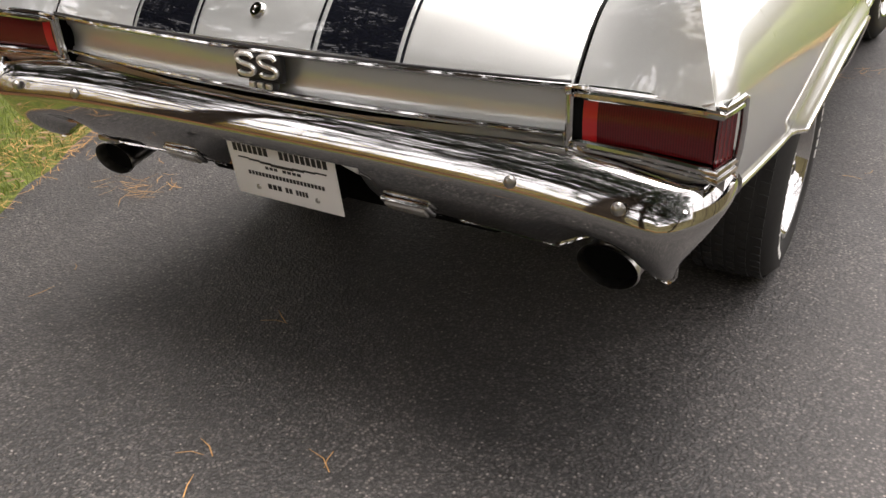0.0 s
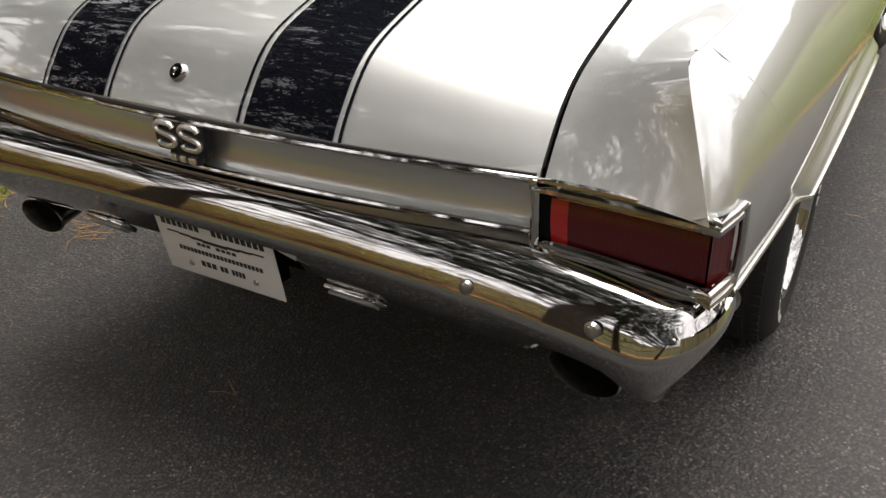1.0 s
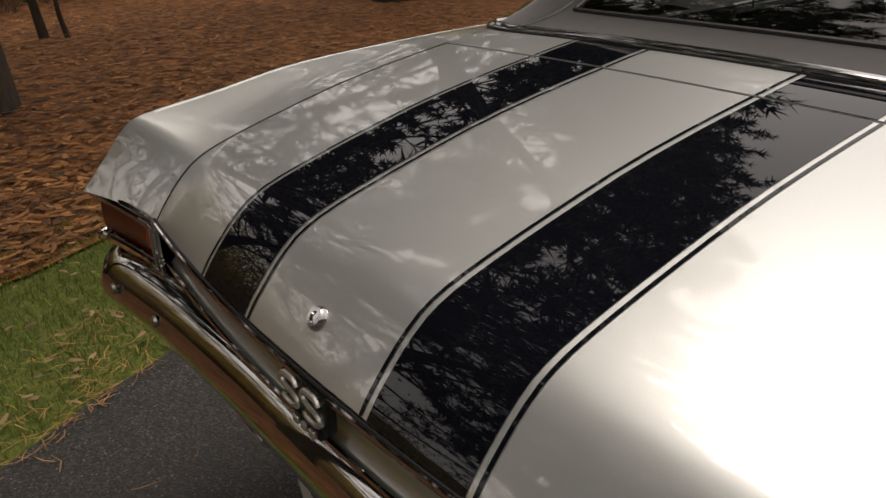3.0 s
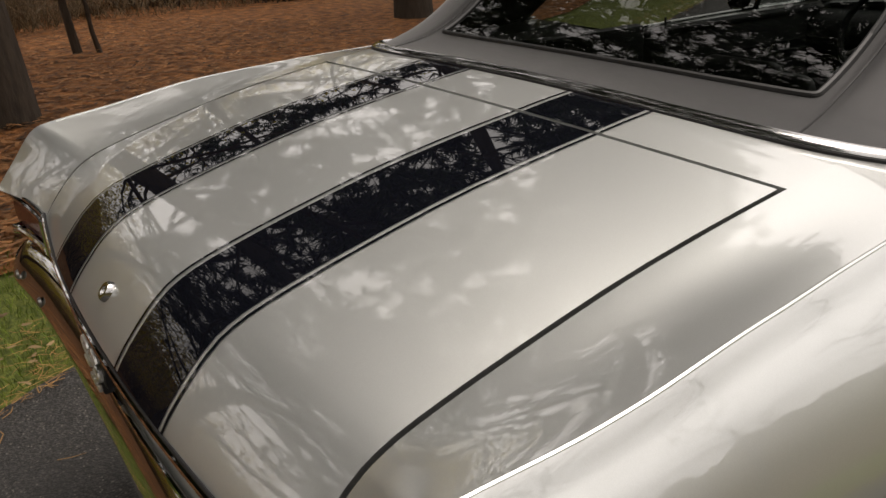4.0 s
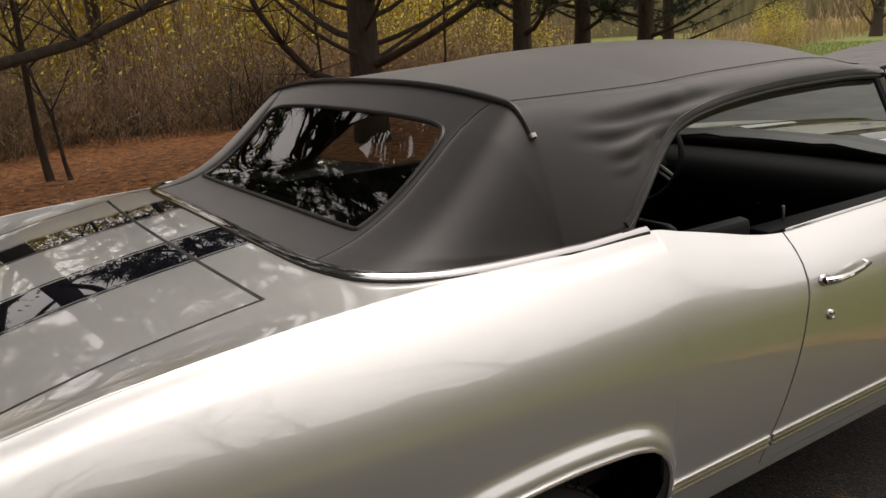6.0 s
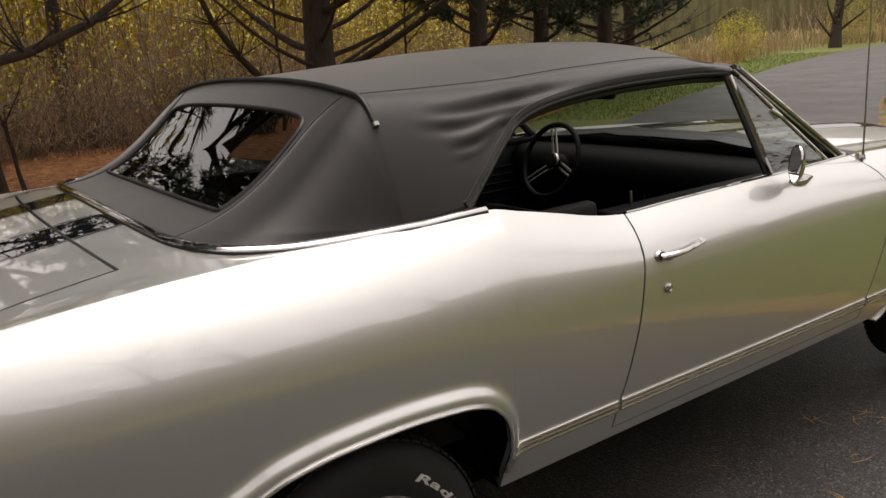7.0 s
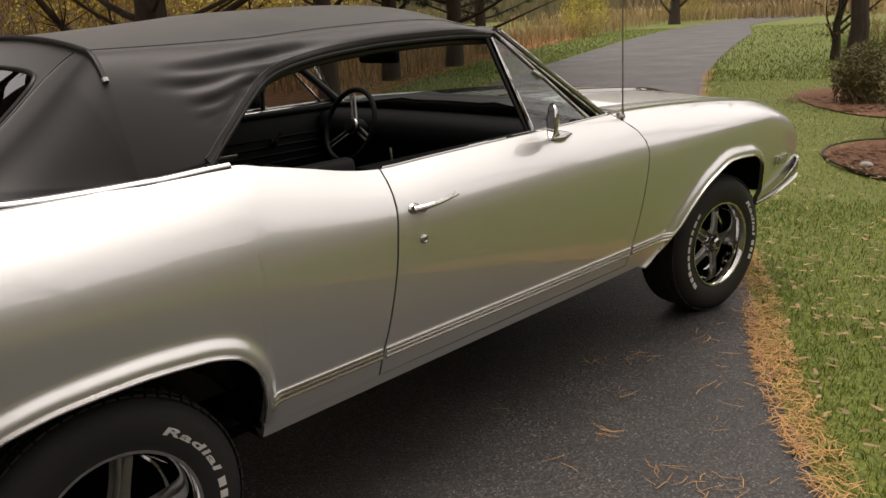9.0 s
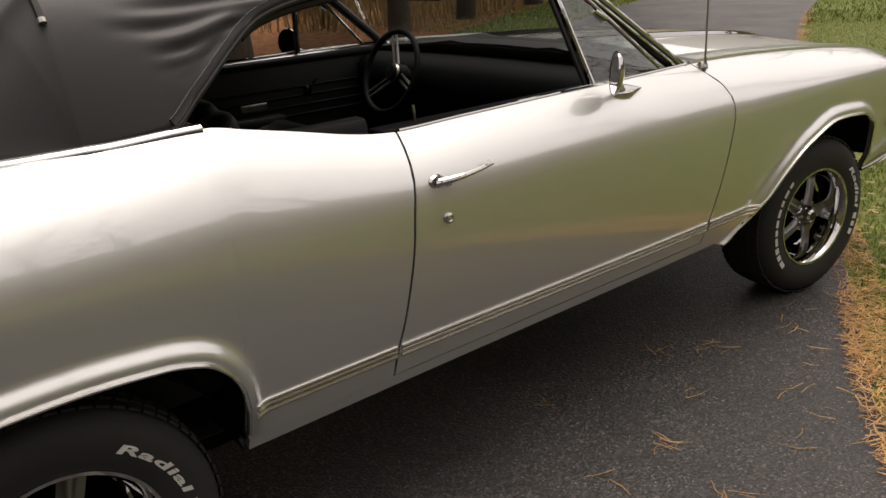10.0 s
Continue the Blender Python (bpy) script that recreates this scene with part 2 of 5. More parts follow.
# ---- mesh helpers ----
def spline(*pts):
    """A smooth curve y(x) through few points, with flat ends kept straight."""
    xs = np.array([p[0] for p in pts], float)
    ys = np.array([p[1] for p in pts], float)
    d = np.diff(ys) / np.diff(xs)
    m = np.empty(len(xs))
    m[0], m[-1] = d[0], d[-1]
    for i in range(1, len(xs) - 1):
        m[i] = 0.0 if d[i - 1] * d[i] <= 0 else 2 * d[i - 1] * d[i] / (d[i - 1] + d[i])

    def f(x):
        x = min(max(x, xs[0]), xs[-1])
        i = min(int(np.searchsorted(xs, x, "right")) - 1, len(xs) - 2)
        h = xs[i + 1] - xs[i]
        t = (x - xs[i]) / h
        return float(ys[i] * (1 + 2 * t) * (1 - t) ** 2 + h * m[i] * t * (1 - t) ** 2
                     + ys[i + 1] * t * t * (3 - 2 * t) + h * m[i + 1] * t * t * (t - 1))
    return f


def lerp(a, b, t):
    return a + (b - a) * t


def part(name, bm, mat, parent=None, label="", sharp=35, smooth=True):
    me = bpy.data.meshes.new(name)
    bm.normal_update()
    bm.to_mesh(me)
    bm.free()
    if smooth:
        me.polygons.foreach_set("use_smooth", [True] * len(me.polygons))
        me.set_sharp_from_angle(angle=radians(sharp))
    for m in (mat if isinstance(mat, (list, tuple)) else [mat]):
        me.materials.append(m)
    ob = new(name, me)
    if parent is not None:
        ob.parent = parent
    if label:
        ob["label"] = label
    return ob


def stuff(name, verts, faces, mat, label, category, smooth=False):
    me = bpy.data.meshes.new(name)
    me.from_pydata(verts, [], faces)
    me.materials.append(mat)
    me.update()
    return tagged(new(name, me), label, category, kind="stuff")


def sheet(func, us, vs, fold=0.0, flip=False, rims="abcd"):
    """A bmesh grid of func(u, v); its rims (a: first u, b: last u, c: first v, d: last v) are turned in by fold."""
    bm = bmesh.new()
    rows = [[bm.verts.new(func(u, v)) for u in us] for v in vs]
    chosen = {"a": [r[0] for r in rows], "b": [r[-1] for r in rows], "c": rows[0], "d": rows[-1]}
    spots = {k: {tuple(round(q, 4) for q in w.co) for w in chosen[k]} for k in rims}
    for j in range(len(vs) - 1):
        for i in range(len(us) - 1):
            q = [rows[j][i], rows[j][i + 1], rows[j + 1][i + 1], rows[j + 1][i]]
            bm.faces.new(q[::-1] if flip else q)
    bmesh.ops.remove_doubles(bm, verts=bm.verts, dist=1e-5)
    bm.normal_update()
    if fold:
        rim = [e for e in bm.edges if e.is_boundary and any(all(tuple(round(q, 4) for q in w.co) in spots[k] for w in e.verts) for k in rims)]
        normals = {vv: vv.normal.copy() for e in rim for vv in e.verts}
        ext = bmesh.ops.extrude_edge_only(bm, edges=rim)
        made = [g for g in ext["geom"] if isinstance(g, bmesh.types.BMVert)]
        old = {tuple(round(c_, 6) for c_ in vv.co): n for vv, n in normals.items()}
        for vv in made:
            n = old.get(tuple(round(c_, 6) for c_ in vv.co))
            if n:
                vv.co -= n * fold
    return bm


def mirror(bm):
    bmesh.ops.scale(bm, vec=(-1, 1, 1), verts=bm.verts)
    bmesh.ops.reverse_faces(bm, faces=bm.faces)
    return bm


def tube(points, radius, n=8, cap=True, closed=False):
    """A round bar along points; radius: one value or one for each point."""
    bm = bmesh.new()
    pts = [Vector(p) for p in points]
    rings = []
    side = None
    k = len(pts)
    for i, p in enumerate(pts):
        a, b = (pts[i - 1], pts[(i + 1) % k]) if closed else (pts[max(i - 1, 0)], pts[min(i + 1, k - 1)])
        d = (b - a).normalized()
        if side is None:
            side = d.orthogonal().normalized()
        side = (side - d * side.dot(d)).normalized()
        up = d.cross(side)
        r = radius if isinstance(radius, (int, float)) else radius[i]
        rings.append([bm.verts.new(p + (side * math.cos(q) + up * math.sin(q)) * r) for q in (2 * math.pi * j / n for j in range(n))])
    for i in range(k if closed else k - 1):
        a, b = rings[i], rings[(i + 1) % k]
        for j in range(n):
            bm.faces.new((a[j], a[(j + 1) % n], b[(j + 1) % n], b[j]))
    if cap and not closed:
        bm.faces.new(rings[0][::-1])
        bm.faces.new(rings[-1])
    return bm


def box(cx, cy, cz, sx, sy, sz, bevel=0.0, m=None):
    bm = bmesh.new()
    bmesh.ops.create_cube(bm, size=1.0)
    bmesh.ops.scale(bm, vec=(sx, sy, sz), verts=bm.verts)
    if bevel:
        bmesh.ops.bevel(bm, geom=bm.edges[:], offset=bevel, segments=2, affect="EDGES", profile=0.5)
    if m:
        bmesh.ops.transform(bm, matrix=m, verts=bm.verts)
    bmesh.ops.translate(bm, vec=(cx, cy, cz), verts=bm.verts)
    return bm


def lathe(profile, n=48, axis="X"):
    """Turn (radius, along) points about an axis."""
    bm = bmesh.new()
    rings = []
    for r, a in profile:
        ring = []
        for j in range(n):
            q = 2 * math.pi * j / n
            co = (a, r * math.cos(q), r * math.sin(q)) if axis == "X" else (r * math.cos(q), r * math.sin(q), a)
            ring.append(bm.verts.new(co))
        rings.append(ring)
    for a, b in zip(rings, rings[1:]):
        for j in range(n):
            bm.faces.new((a[j], a[(j + 1) % n], b[(j + 1) % n], b[j]))
    bmesh.ops.recalc_face_normals(bm, faces=bm.faces)
    return bm


def join(*bms):
    out = bmesh.new()
    for b in bms:
        me = bpy.data.meshes.new("tmp")
        b.to_mesh(me)
        b.free()
        out.from_mesh(me)
        bpy.data.meshes.remove(me)
    return out


def moved(bm, m):
    bmesh.ops.transform(bm, matrix=m, verts=bm.verts)
    return bm


def steps(a, b, n):
    return [a + (b - a) * i / (n - 1) for i in range(n)]

# ==== the car: nose towards +y, rear axle at y = 0 ====
car = tagged(new("car"), "silver convertible with black stripes and raised black soft top", "car")

xt = spline((-1.285, .915), (-1.24, .884), (-1.18, .845), (-1.16, .839), (-1.12, .842), (-1.0, .852), (-.9, .856), (-.75, .852), (-.6, .842), (-.4, .832), (-.15, .827), (.1, .838),
            (.36, .845), (.8, .862), (1.5, .862), (1.95, .84), (2.2, .815), (2.8, .80), (3.4, .79), (3.72, .78))
zt = spline((-1.285, .884), (-1.24, .950), (-1.18, 1.032), (-1.16, 1.041), (-1.12, 1.047), (-1.0, 1.060), (-.79, 1.092), (-.6, 1.106), (-.4, 1.116), (-.15, 1.121), (.14, 1.122),
            (.35, 1.130), (.44, 1.113), (.57, 1.086), (.68, 1.062), (.76, 1.05), (.83, 1.045), (1.0, 1.049), (1.5, 1.055), (1.95, 1.056),
            (2.25, 1.046), (2.7, 1.02), (3.25, .968), (3.5, .912), (3.62, .86), (3.72, .79))
xm = spline((-1.285, .925), (-1.0, .944), (-.5, .966), (0, .972), (.9, .966), (1.6, .963), (2.1, .958), (2.8, .945), (3.4, .92), (3.6, .895), (3.72, .86))
arch_rear = spline((-.50, .601), (-.45, .632), (-.38, .668), (-.29, .704), (-.17, .723), (-.02, .729), (.14, .719), (.22, .698), (.27, .657),
                   (.30, .603), (.315, .53), (.325, .428))
arch_front = spline((2.20, .37), (2.25, .375), (2.324, .43), (2.391, .51), (2.476, .612), (2.60, .706), (2.79, .766), (3.0, .752), (3.15, .694),
                    (3.205, .60), (3.27, .44))
ARCH_LINE = np.array([(y, arch_rear(y)) for y in steps(-.50, .325, 700)] + [(y, arch_front(y)) for y in steps(2.24, 3.27, 700)])


def even(line, n):
    """n points at even steps along a line."""
    run = np.concatenate([[0], np.cumsum(np.hypot(*np.diff(line, axis=0).T))])
    at = np.linspace(0, run[-1], n)
    return [(float(a), float(b)) for a, b in zip(np.interp(at, run, line[:, 0]), np.interp(at, run, line[:, 1]))]


ARCH_REAR, ARCH_FRONT = even(ARCH_LINE[:700], 110), even(ARCH_LINE[700:], 120)


def side_x(y, z):
    """The outer skin of the right flank."""
    m, t = xm(y), zt(y)
    mid = min(.885, t - .09)
    if z > mid:
        x = m - (m - xt(y)) * ((z - mid) / (t - mid)) ** 2.1
    else:
        x = m - .332 * (mid - z) ** 1.6
    if y < .36:
        x -= .0042 * math.exp(-((t - z - .022) / .014) ** 2)
    d = float(((ARCH_LINE[:, 0] - y) ** 2 + (ARCH_LINE[:, 1] - z) ** 2).min())
    return x + .026 * math.exp(-(d / .0012) ** 2) * min(1, max(0, (z - .42) / .12))


gap_rear = spline((.38, .735), (.50, .738), (.59, .750), (.67, .757), (.79, .766), (.87, .768), (.97, .787), (1.045, .806))
gap_front = spline((.38, 2.072), (.5, 2.075), (.78, 2.082), (.86, 2.086), (.93, 2.088), (.99, 2.070), (1.03, 2.03), (1.06, 2.0))
SEAM = .0035


def flank(y_back, y_fore, z_low, z_high, us, vs, off=0.0):
    def f(u, v):
        y, z = lerp(y_back(.7), y_fore(.7), u), 0.0
        for _ in range(10):
            z = lerp(z_low(y), z_high(y), v)
            y = lerp(y, lerp(y_back(z), y_fore(z), u), .55)
        return (side_x(y, z) + off, y, z)
    return f, us, vs


def dense(a, b, n, *near):
    """Positions from 0 to 1, closer together where the outline turns quickly."""
    vals = set(steps(0.0, 1.0, n))
    for c_, w in near:
        vals |= {min(max((c_ + w * k / 12 - a) / (b - a), 0), 1) for k in range(-12, 13)}
    return sorted(vals)


def both_sides(name, make, mat, label="", parent=None, **kw):
    right = part(name, make(), mat, parent or car, label, **kw)
    left = part(name, mirror(make()), mat, parent or car, label, **kw)
    return right, left


# quarter panels
tail_edge = spline((.58, -1.09), (.70, -1.12), (.74, -1.15), (.775, -1.20), (.868, -1.208), (.876, -1.25), (.90, -1.284))


def quarter_low(y):
    if y < -.50:
        return lerp(.692, .601, (y + 1.2) / .70)
    return arch_rear(y) if y < .325 else .428


LOW_DENSE = sorted({k ** 1.7 for k in steps(0, 1, 30)} | {.90, .92, .935, .95, .962, .972, .98, .988, .994})
QUARTER_U = dense(-1.2, .76, 96, (-.5, .06), (.30, .05), (-1.18, .08), (-1.17, .02))
both_sides("quarter_panel", lambda: sheet(*flank(tail_edge, lambda z: gap_rear(z) - SEAM, quarter_low, zt, QUARTER_U, LOW_DENSE), fold=.018, rims="abc"),
           PAINT, "silver metallic rear quarter panel")


def lid_edge(x):
    return -1.260 + .095 * x * x


lid_rise = spline((0, .886), (.012, .905), (.035, .934), (.065, .967), (.095, .992), (.13, 1.010), (.18, 1.027), (.30, 1.060), (.48, 1.102), (.74, 1.143), (.89, 1.160), (1.3, 1.165))


def deck_z(x, y):
    return lid_rise(y - lid_edge(x)) - .045 * x * x


def lid_front(x):
    return -.519 + .075 * x * x


LID_X = .672
LID_GAP = .005


def ease(k):
    k = min(1, max(0, k))
    return k * k * (3 - 2 * k)


def settle(y):
    """How far the deck has come down to the waistline beside the soft top."""
    return ease((y + .45) / .55)


def quarter_top(u, v):
    yi, yc = lerp(lid_edge(LID_X) + .002, .352, u), lerp(-1.284, .352, u)
    y = lerp(yi, yc, v ** 1.6)
    a, e = deck_z(LID_X, yi), zt(yc)
    a = lerp(a, e + .004, settle(yi))
    dip = .008 * math.sin(math.pi * v) ** 1.5 * ease((y + 1.18) / .3) * ease((-.35 - y) / .4)
    return (lerp(LID_X + SEAM, xt(yc), v), y, lerp(a, e, v) - dip)


TOP_U = dense(-1.284, .352, 50, (-1.17, .09), (-1.17, .02))
both_sides("quarter_top", lambda: sheet(quarter_top, TOP_U, steps(0, 1, 11), fold=.0), PAINT, "silver top of the rear wing")

# trunk lid with its stripes
LID_V = [0, .008, .018, .03, .045, .06, .08, .10, .125, .15, .18, .22, .27, .33, .4, .48, .57, .67, .78, .9, 1.0]


def lid_point(x, v, lift=0.0):
    y = lerp(lid_edge(x), lid_front(x) - LID_GAP, v)
    e = .004
    n = Vector((-(deck_z(x + e, y) - deck_z(x - e, y)) / (2 * e), -(deck_z(x, y + e) - deck_z(x, y - e)) / (2 * e), 1)).normalized()
    return Vector((x, y, deck_z(x, y))) + n * lift


def tulip_point(x, v, lift=0.0):
    y = lerp(lid_front(x) + SEAM, -.28, v)
    z = deck_z(x, y)
    z = lerp(z, zt(y) + .004, min(1, max(0, (abs(x) - .50) / .175)) ** 2 * settle(y))
    return Vector((x, y, z + lift))


lid = part("trunk_lid", sheet(lambda u, v: lid_point(lerp(-LID_X + LID_GAP, LID_X - LID_GAP, u), v), steps(0, 1, 33), LID_V, fold=.016), PAINT, car, "silver trunk lid with twin black stripes")
tulip = part("rear_deck_panel", sheet(lambda u, v: tulip_point(lerp(-LID_X - SEAM, LID_X + SEAM, u), v), steps(0, 1, 33), steps(0, 1, 7), fold=.016, rims="c"), PAINT, car, "silver deck panel ahead of the trunk lid")
BANDS = ((.168, .340), (.1515, .1575), (.3490, .3550))
for side in (1, -1):
    for a, b in BANDS:
        wide = b - a > .05
        xs = steps(side * a, side * b, 7 if wide else 2)
        if side < 0:
            xs = xs[::-1]
        lift = .0012
        part("stripe" if wide else "pinstripe", sheet(lambda u, v: lid_point(lerp(xs[0], xs[-1], u), v, lift), steps(0, 1, len(xs)), LID_V), STRIPE, lid, "gloss black stripe" if wide else "")
        part("stripe" if wide else "pinstripe", sheet(lambda u, v: tulip_point(lerp(xs[0], xs[-1], u), v, lift), steps(0, 1, len(xs)), steps(0, 1, 5)), STRIPE, tulip, "gloss black stripe" if wide else "")
lock_n = (lid_point(0, .052, 1) - lid_point(0, .052)).normalized()
lock_m = Matrix.Translation(lid_point(0, .052)) @ lock_n.to_track_quat("Z", "Y").to_matrix().to_4x4()
part("trunk_lock", moved(lathe([(.0001, .006), (.007, .006), (.008, .009), (.014, .009), (.0165, .006), (.018, 0)], 28, "Z"), lock_m), CHROME, lid, "round chrome trunk lock")
# near-black sheet under the lid joints, shade put in as colour
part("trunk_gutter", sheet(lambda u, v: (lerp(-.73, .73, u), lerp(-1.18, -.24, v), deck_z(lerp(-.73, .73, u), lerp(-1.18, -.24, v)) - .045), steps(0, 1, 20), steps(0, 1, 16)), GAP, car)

# tail panel between the lamps
def tail_panel(u, v):
    x = lerp(-.66, .66, u)
    prof = spline((0, 0), (.12, .012), (.5, .020), (.88, .012), (1, 0))
    return (x, lid_edge(x) + .002 + prof(v) + .012 * (1 - v), lerp(.782, .874, v))


panel = part("tail_panel", sheet(tail_panel, steps(0, 1, 25), steps(0, 1, 9), fold=.02), PAINT, car, "silver recessed tail panel")
for z, r, dy in ((.872, .0055, -.003), (.785, .005, .008), (.8785, .003, -.001)):
    part("trim_strip", tube([(x, lid_edge(x) + dy, z) for x in steps(-.665, .665, 25)], r, 8), CHROME if r > .004 else BLACK_TRIM, panel, "thin chrome trim" if r > .004 else "")
for s in (1, -1):
    for z in (.866, .787):
        part("trim_clip", box(s * .664, lid_edge(.664) - .004, z, .012, .012, .016, .002), CHROME, panel)

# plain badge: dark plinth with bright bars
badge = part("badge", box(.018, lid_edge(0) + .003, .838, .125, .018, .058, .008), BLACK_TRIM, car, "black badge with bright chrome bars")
CURL = [(.40, .30), (.27, .46), (-.20, .47), (-.42, .28), (-.27, .07), (.27, -.07), (.42, -.28), (.20, -.47), (-.27, -.46), (-.40, -.30)]
curl = [Vector(p) for p in CURL]
curl = [curl[0]] + curl + [curl[-1]]
for dx in (-.029, .030):
    path = []
    for i in range(1, len(curl) - 2):
        for t in steps(0, 1, 6)[:-1]:
            m0, m1 = (curl[i + 1] - curl[i - 1]) / 2, (curl[i + 2] - curl[i]) / 2
            p = curl[i] * (1 + 2 * t) * (1 - t) ** 2 + m0 * t * (1 - t) ** 2 + curl[i + 1] * t * t * (3 - 2 * t) + m1 * t * t * (t - 1)
            path.append((.018 + dx + .052 * p.x, lid_edge(0) - .0085, .843 + .043 * p.y))
    part("badge_bar", tube(path, .0052, 8), BADGE, badge, "bright curled chrome bar")
part("badge_plinth", box(.024, lid_edge(0) + .000, .803, .070, .016, .020, .004), BLACK_TRIM, badge)
for dx in (-.022, 0, .022):
    part("badge_bar", box(.024 + dx, lid_edge(0) - .010, .803, .015, .008, .012, .0025), BADGE, badge)


# tail lamps
def lamp_y(x):
    return lid_edge(.66) - .004 - .034 * max(0, (x - .66) / .25) ** 1.4


def lamp_line(x0, z0, z1, dy, out):
    """An open chrome line: along the top, down the inner end, back along the foot, both ends wrapped round the corner."""
    high = [(x, lamp_y(x) + dy, z1 + .012 * (x - .66) / .25) for x in steps(x0, .910, 14)]
    low = [(x, lamp_y(x) + dy, z0 + .004 * (x - .66)) for x in steps(x0, .910, 14)]
    wrap = lambda z: [(.921 + out, -1.268, z + .001), (.929 + out, -1.235, z + .003), (.934 + out, -1.206, z + .004)]
    return wrap(low[-1][2])[::-1] + low[::-1] + high + wrap(high[-1][2])


def tail_lamp(flip):
    fix = mirror if flip else (lambda b: b)
    lamp = part("tail_lamp", fix(sheet(lambda u, v: (lerp(.655, .918, u), lamp_y(lerp(.655, .918, u)) + .022, lerp(.768, .882, v)), steps(0, 1, 8), [0, 1])), GAP, car, "wide red tail lamp in a chrome bezel")
    part("bezel", fix(tube(lamp_line(.668, .780, .860, -.004, 0), .0072, 8)), CHROME, lamp, "chrome bezel")
    part("bezel", fix(tube(lamp_line(.664, .768, .871, .002, .002), .006, 8)), CHROME, lamp, "chrome bezel")
    part("bezel_side", fix(tube([(.935, -1.206, .772), (.938, -1.204, .80), (.939, -1.203, .84), (.937, -1.204, .888)], .0062, 8)), CHROME, lamp)
    part("lens_side", fix(sheet(lambda u, v: (lerp(.914, .931, u), lerp(lamp_y(.918) + .006, -1.212, u), lerp(.785, .878, v)), steps(0, 1, 4), steps(0, 1, 4))), RED_LENS, lamp)
    for a, b, mt, lb in ((.673, .690, PLASTIC, "dark end strip"), (.690, .716, BRIGHT_RED, "bright red lens"), (.716, .912, RED_LENS, "deep red lens")):
        part("lens", fix(sheet(lambda u, v: (lerp(a, b, u), lamp_y(lerp(a, b, u)) + .004 - .004 * math.sin(math.pi * v), lerp(.783, .860, v) + .008 * (lerp(a, b, u) - .66) / .25), steps(0, 1, 7), steps(0, 1, 7))), mt, lamp, lb)


tail_lamp(False)
tail_lamp(True)

# rear bumper
plan = [(0, -1.252), (.12, -1.252), (.28, -1.253), (.45, -1.258), (.62, -1.266), (.76, -1.277), (.85, -1.283), (.897, -1.274), (.925, -1.250), (.936, -1.222), (.939, -1.188)]
PROFILE = [(-.085, .772), (-.055, .770), (-.035, .765), (-.018, .755), (-.006, .742), (.002, .730), (.007, .720), (.012, .708), (.016, .698), (.0175, .691), (.0165, .683), (.012, .673), (.005, .659), (-.004, .640),
           (-.014, .622), (-.030, .600), (-.055, .574), (-.085, .550), (-.112, .534)]


def bumper_face(a, k):
    """a: from -1 to 1 across the car; k: place along the profile."""
    s, q = (1 if a >= 0 else -1), abs(a) * (len(plan) - 1)
    i = min(int(q), len(plan) - 2)
    p0, p1 = Vector(plan[i]), Vector(plan[i + 1])
    pa, pb = Vector(plan[max(i - 1, 0)]), Vector(plan[min(i + 2, len(plan) - 1)])
    t = q - i
    m0, m1 = (p1 - pa) / 2, (pb - p0) / 2
    p = p0 * (1 + 2 * t) * (1 - t) ** 2 + m0 * t * (1 - t) ** 2 + p1 * t * t * (3 - 2 * t) + m1 * t * t * (t - 1)
    d = (m0.lerp(m1, t))
    n = Vector((-d.y, d.x)).normalized() * -1
    off, z = PROFILE[k]
    x, y = p.x + n.x * off, p.y + n.y * off
    rise = max(0, (q - 6.0) / 4.0)
    z += -.022 * max(0, (min(p.x, .88) - .5) / .45) ** 2 + .030 * rise ** 1.5
    if k > 5:
        foot = .746 + .012 - .060 * (k - 5) / 13
        z = lerp(z, foot, rise ** .95)
        x, y = lerp(x, p.x, .7 * rise), lerp(y, p.y, .7 * rise)
    inner = max(0, 1 - (p.x / .23) ** 6) if p.x < .23 else 0
    if k > 12:
        z += .05 * inner
        y += .03 * inner
    notch = math.exp(-((p.x - .722) / .075) ** 4)
    if k > 13:
        z += .040 * notch * (k - 13) / 5
        y += .025 * notch * (k - 13) / 5
    return (s * x, y, z)


both_sides("lamp_apron", lambda: sheet(lambda u, v: (lerp(.655, .930, u), lamp_y(min(lerp(.655, .930, u), .915)) + .004 + .022 * u ** 6, lerp(.728, .776, v)), steps(0, 1, 10), [0, 1]), STEEL, "dull chrome apron under the tail lamp")
bumper = part("rear_bumper", sheet(lambda a, k: bumper_face(a, int(k)), steps(-1, 1, 81), list(range(len(PROFILE))), fold=.004), CHROME, car, "chrome rear bumper", sharp=50)
for s in (1, -1):
    for x, z, y in ((.583, .706, -1.2755), (.785, .706, -1.2925)):
        part("bolt", moved(lathe([(.0001, .010), (.006, .009), (.0105, .006), (.0125, 0)], 16, "Z"), Matrix.Translation((s * x, y, z)) @ pose(0, 0, 0, 90)), STEEL, bumper, "round bumper bolt")
    lamp = part("reverse_lamp", box(s * .318, -1.206, .572, .116, .012, .046, .005, pose(0, 0, 0, 42)), CHROME, bumper, "clear reversing lamp in the bumper")
    part("lens", box(s * .318, -1.212, .567, .096, .008, .030, .003, pose(0, 0, 0, 42)), CLEAR_LENS, lamp)
# near-black sheets and blocks added for the shaded gaps behind the bumper
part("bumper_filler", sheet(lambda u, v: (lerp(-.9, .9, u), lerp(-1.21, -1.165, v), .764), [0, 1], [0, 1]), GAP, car)
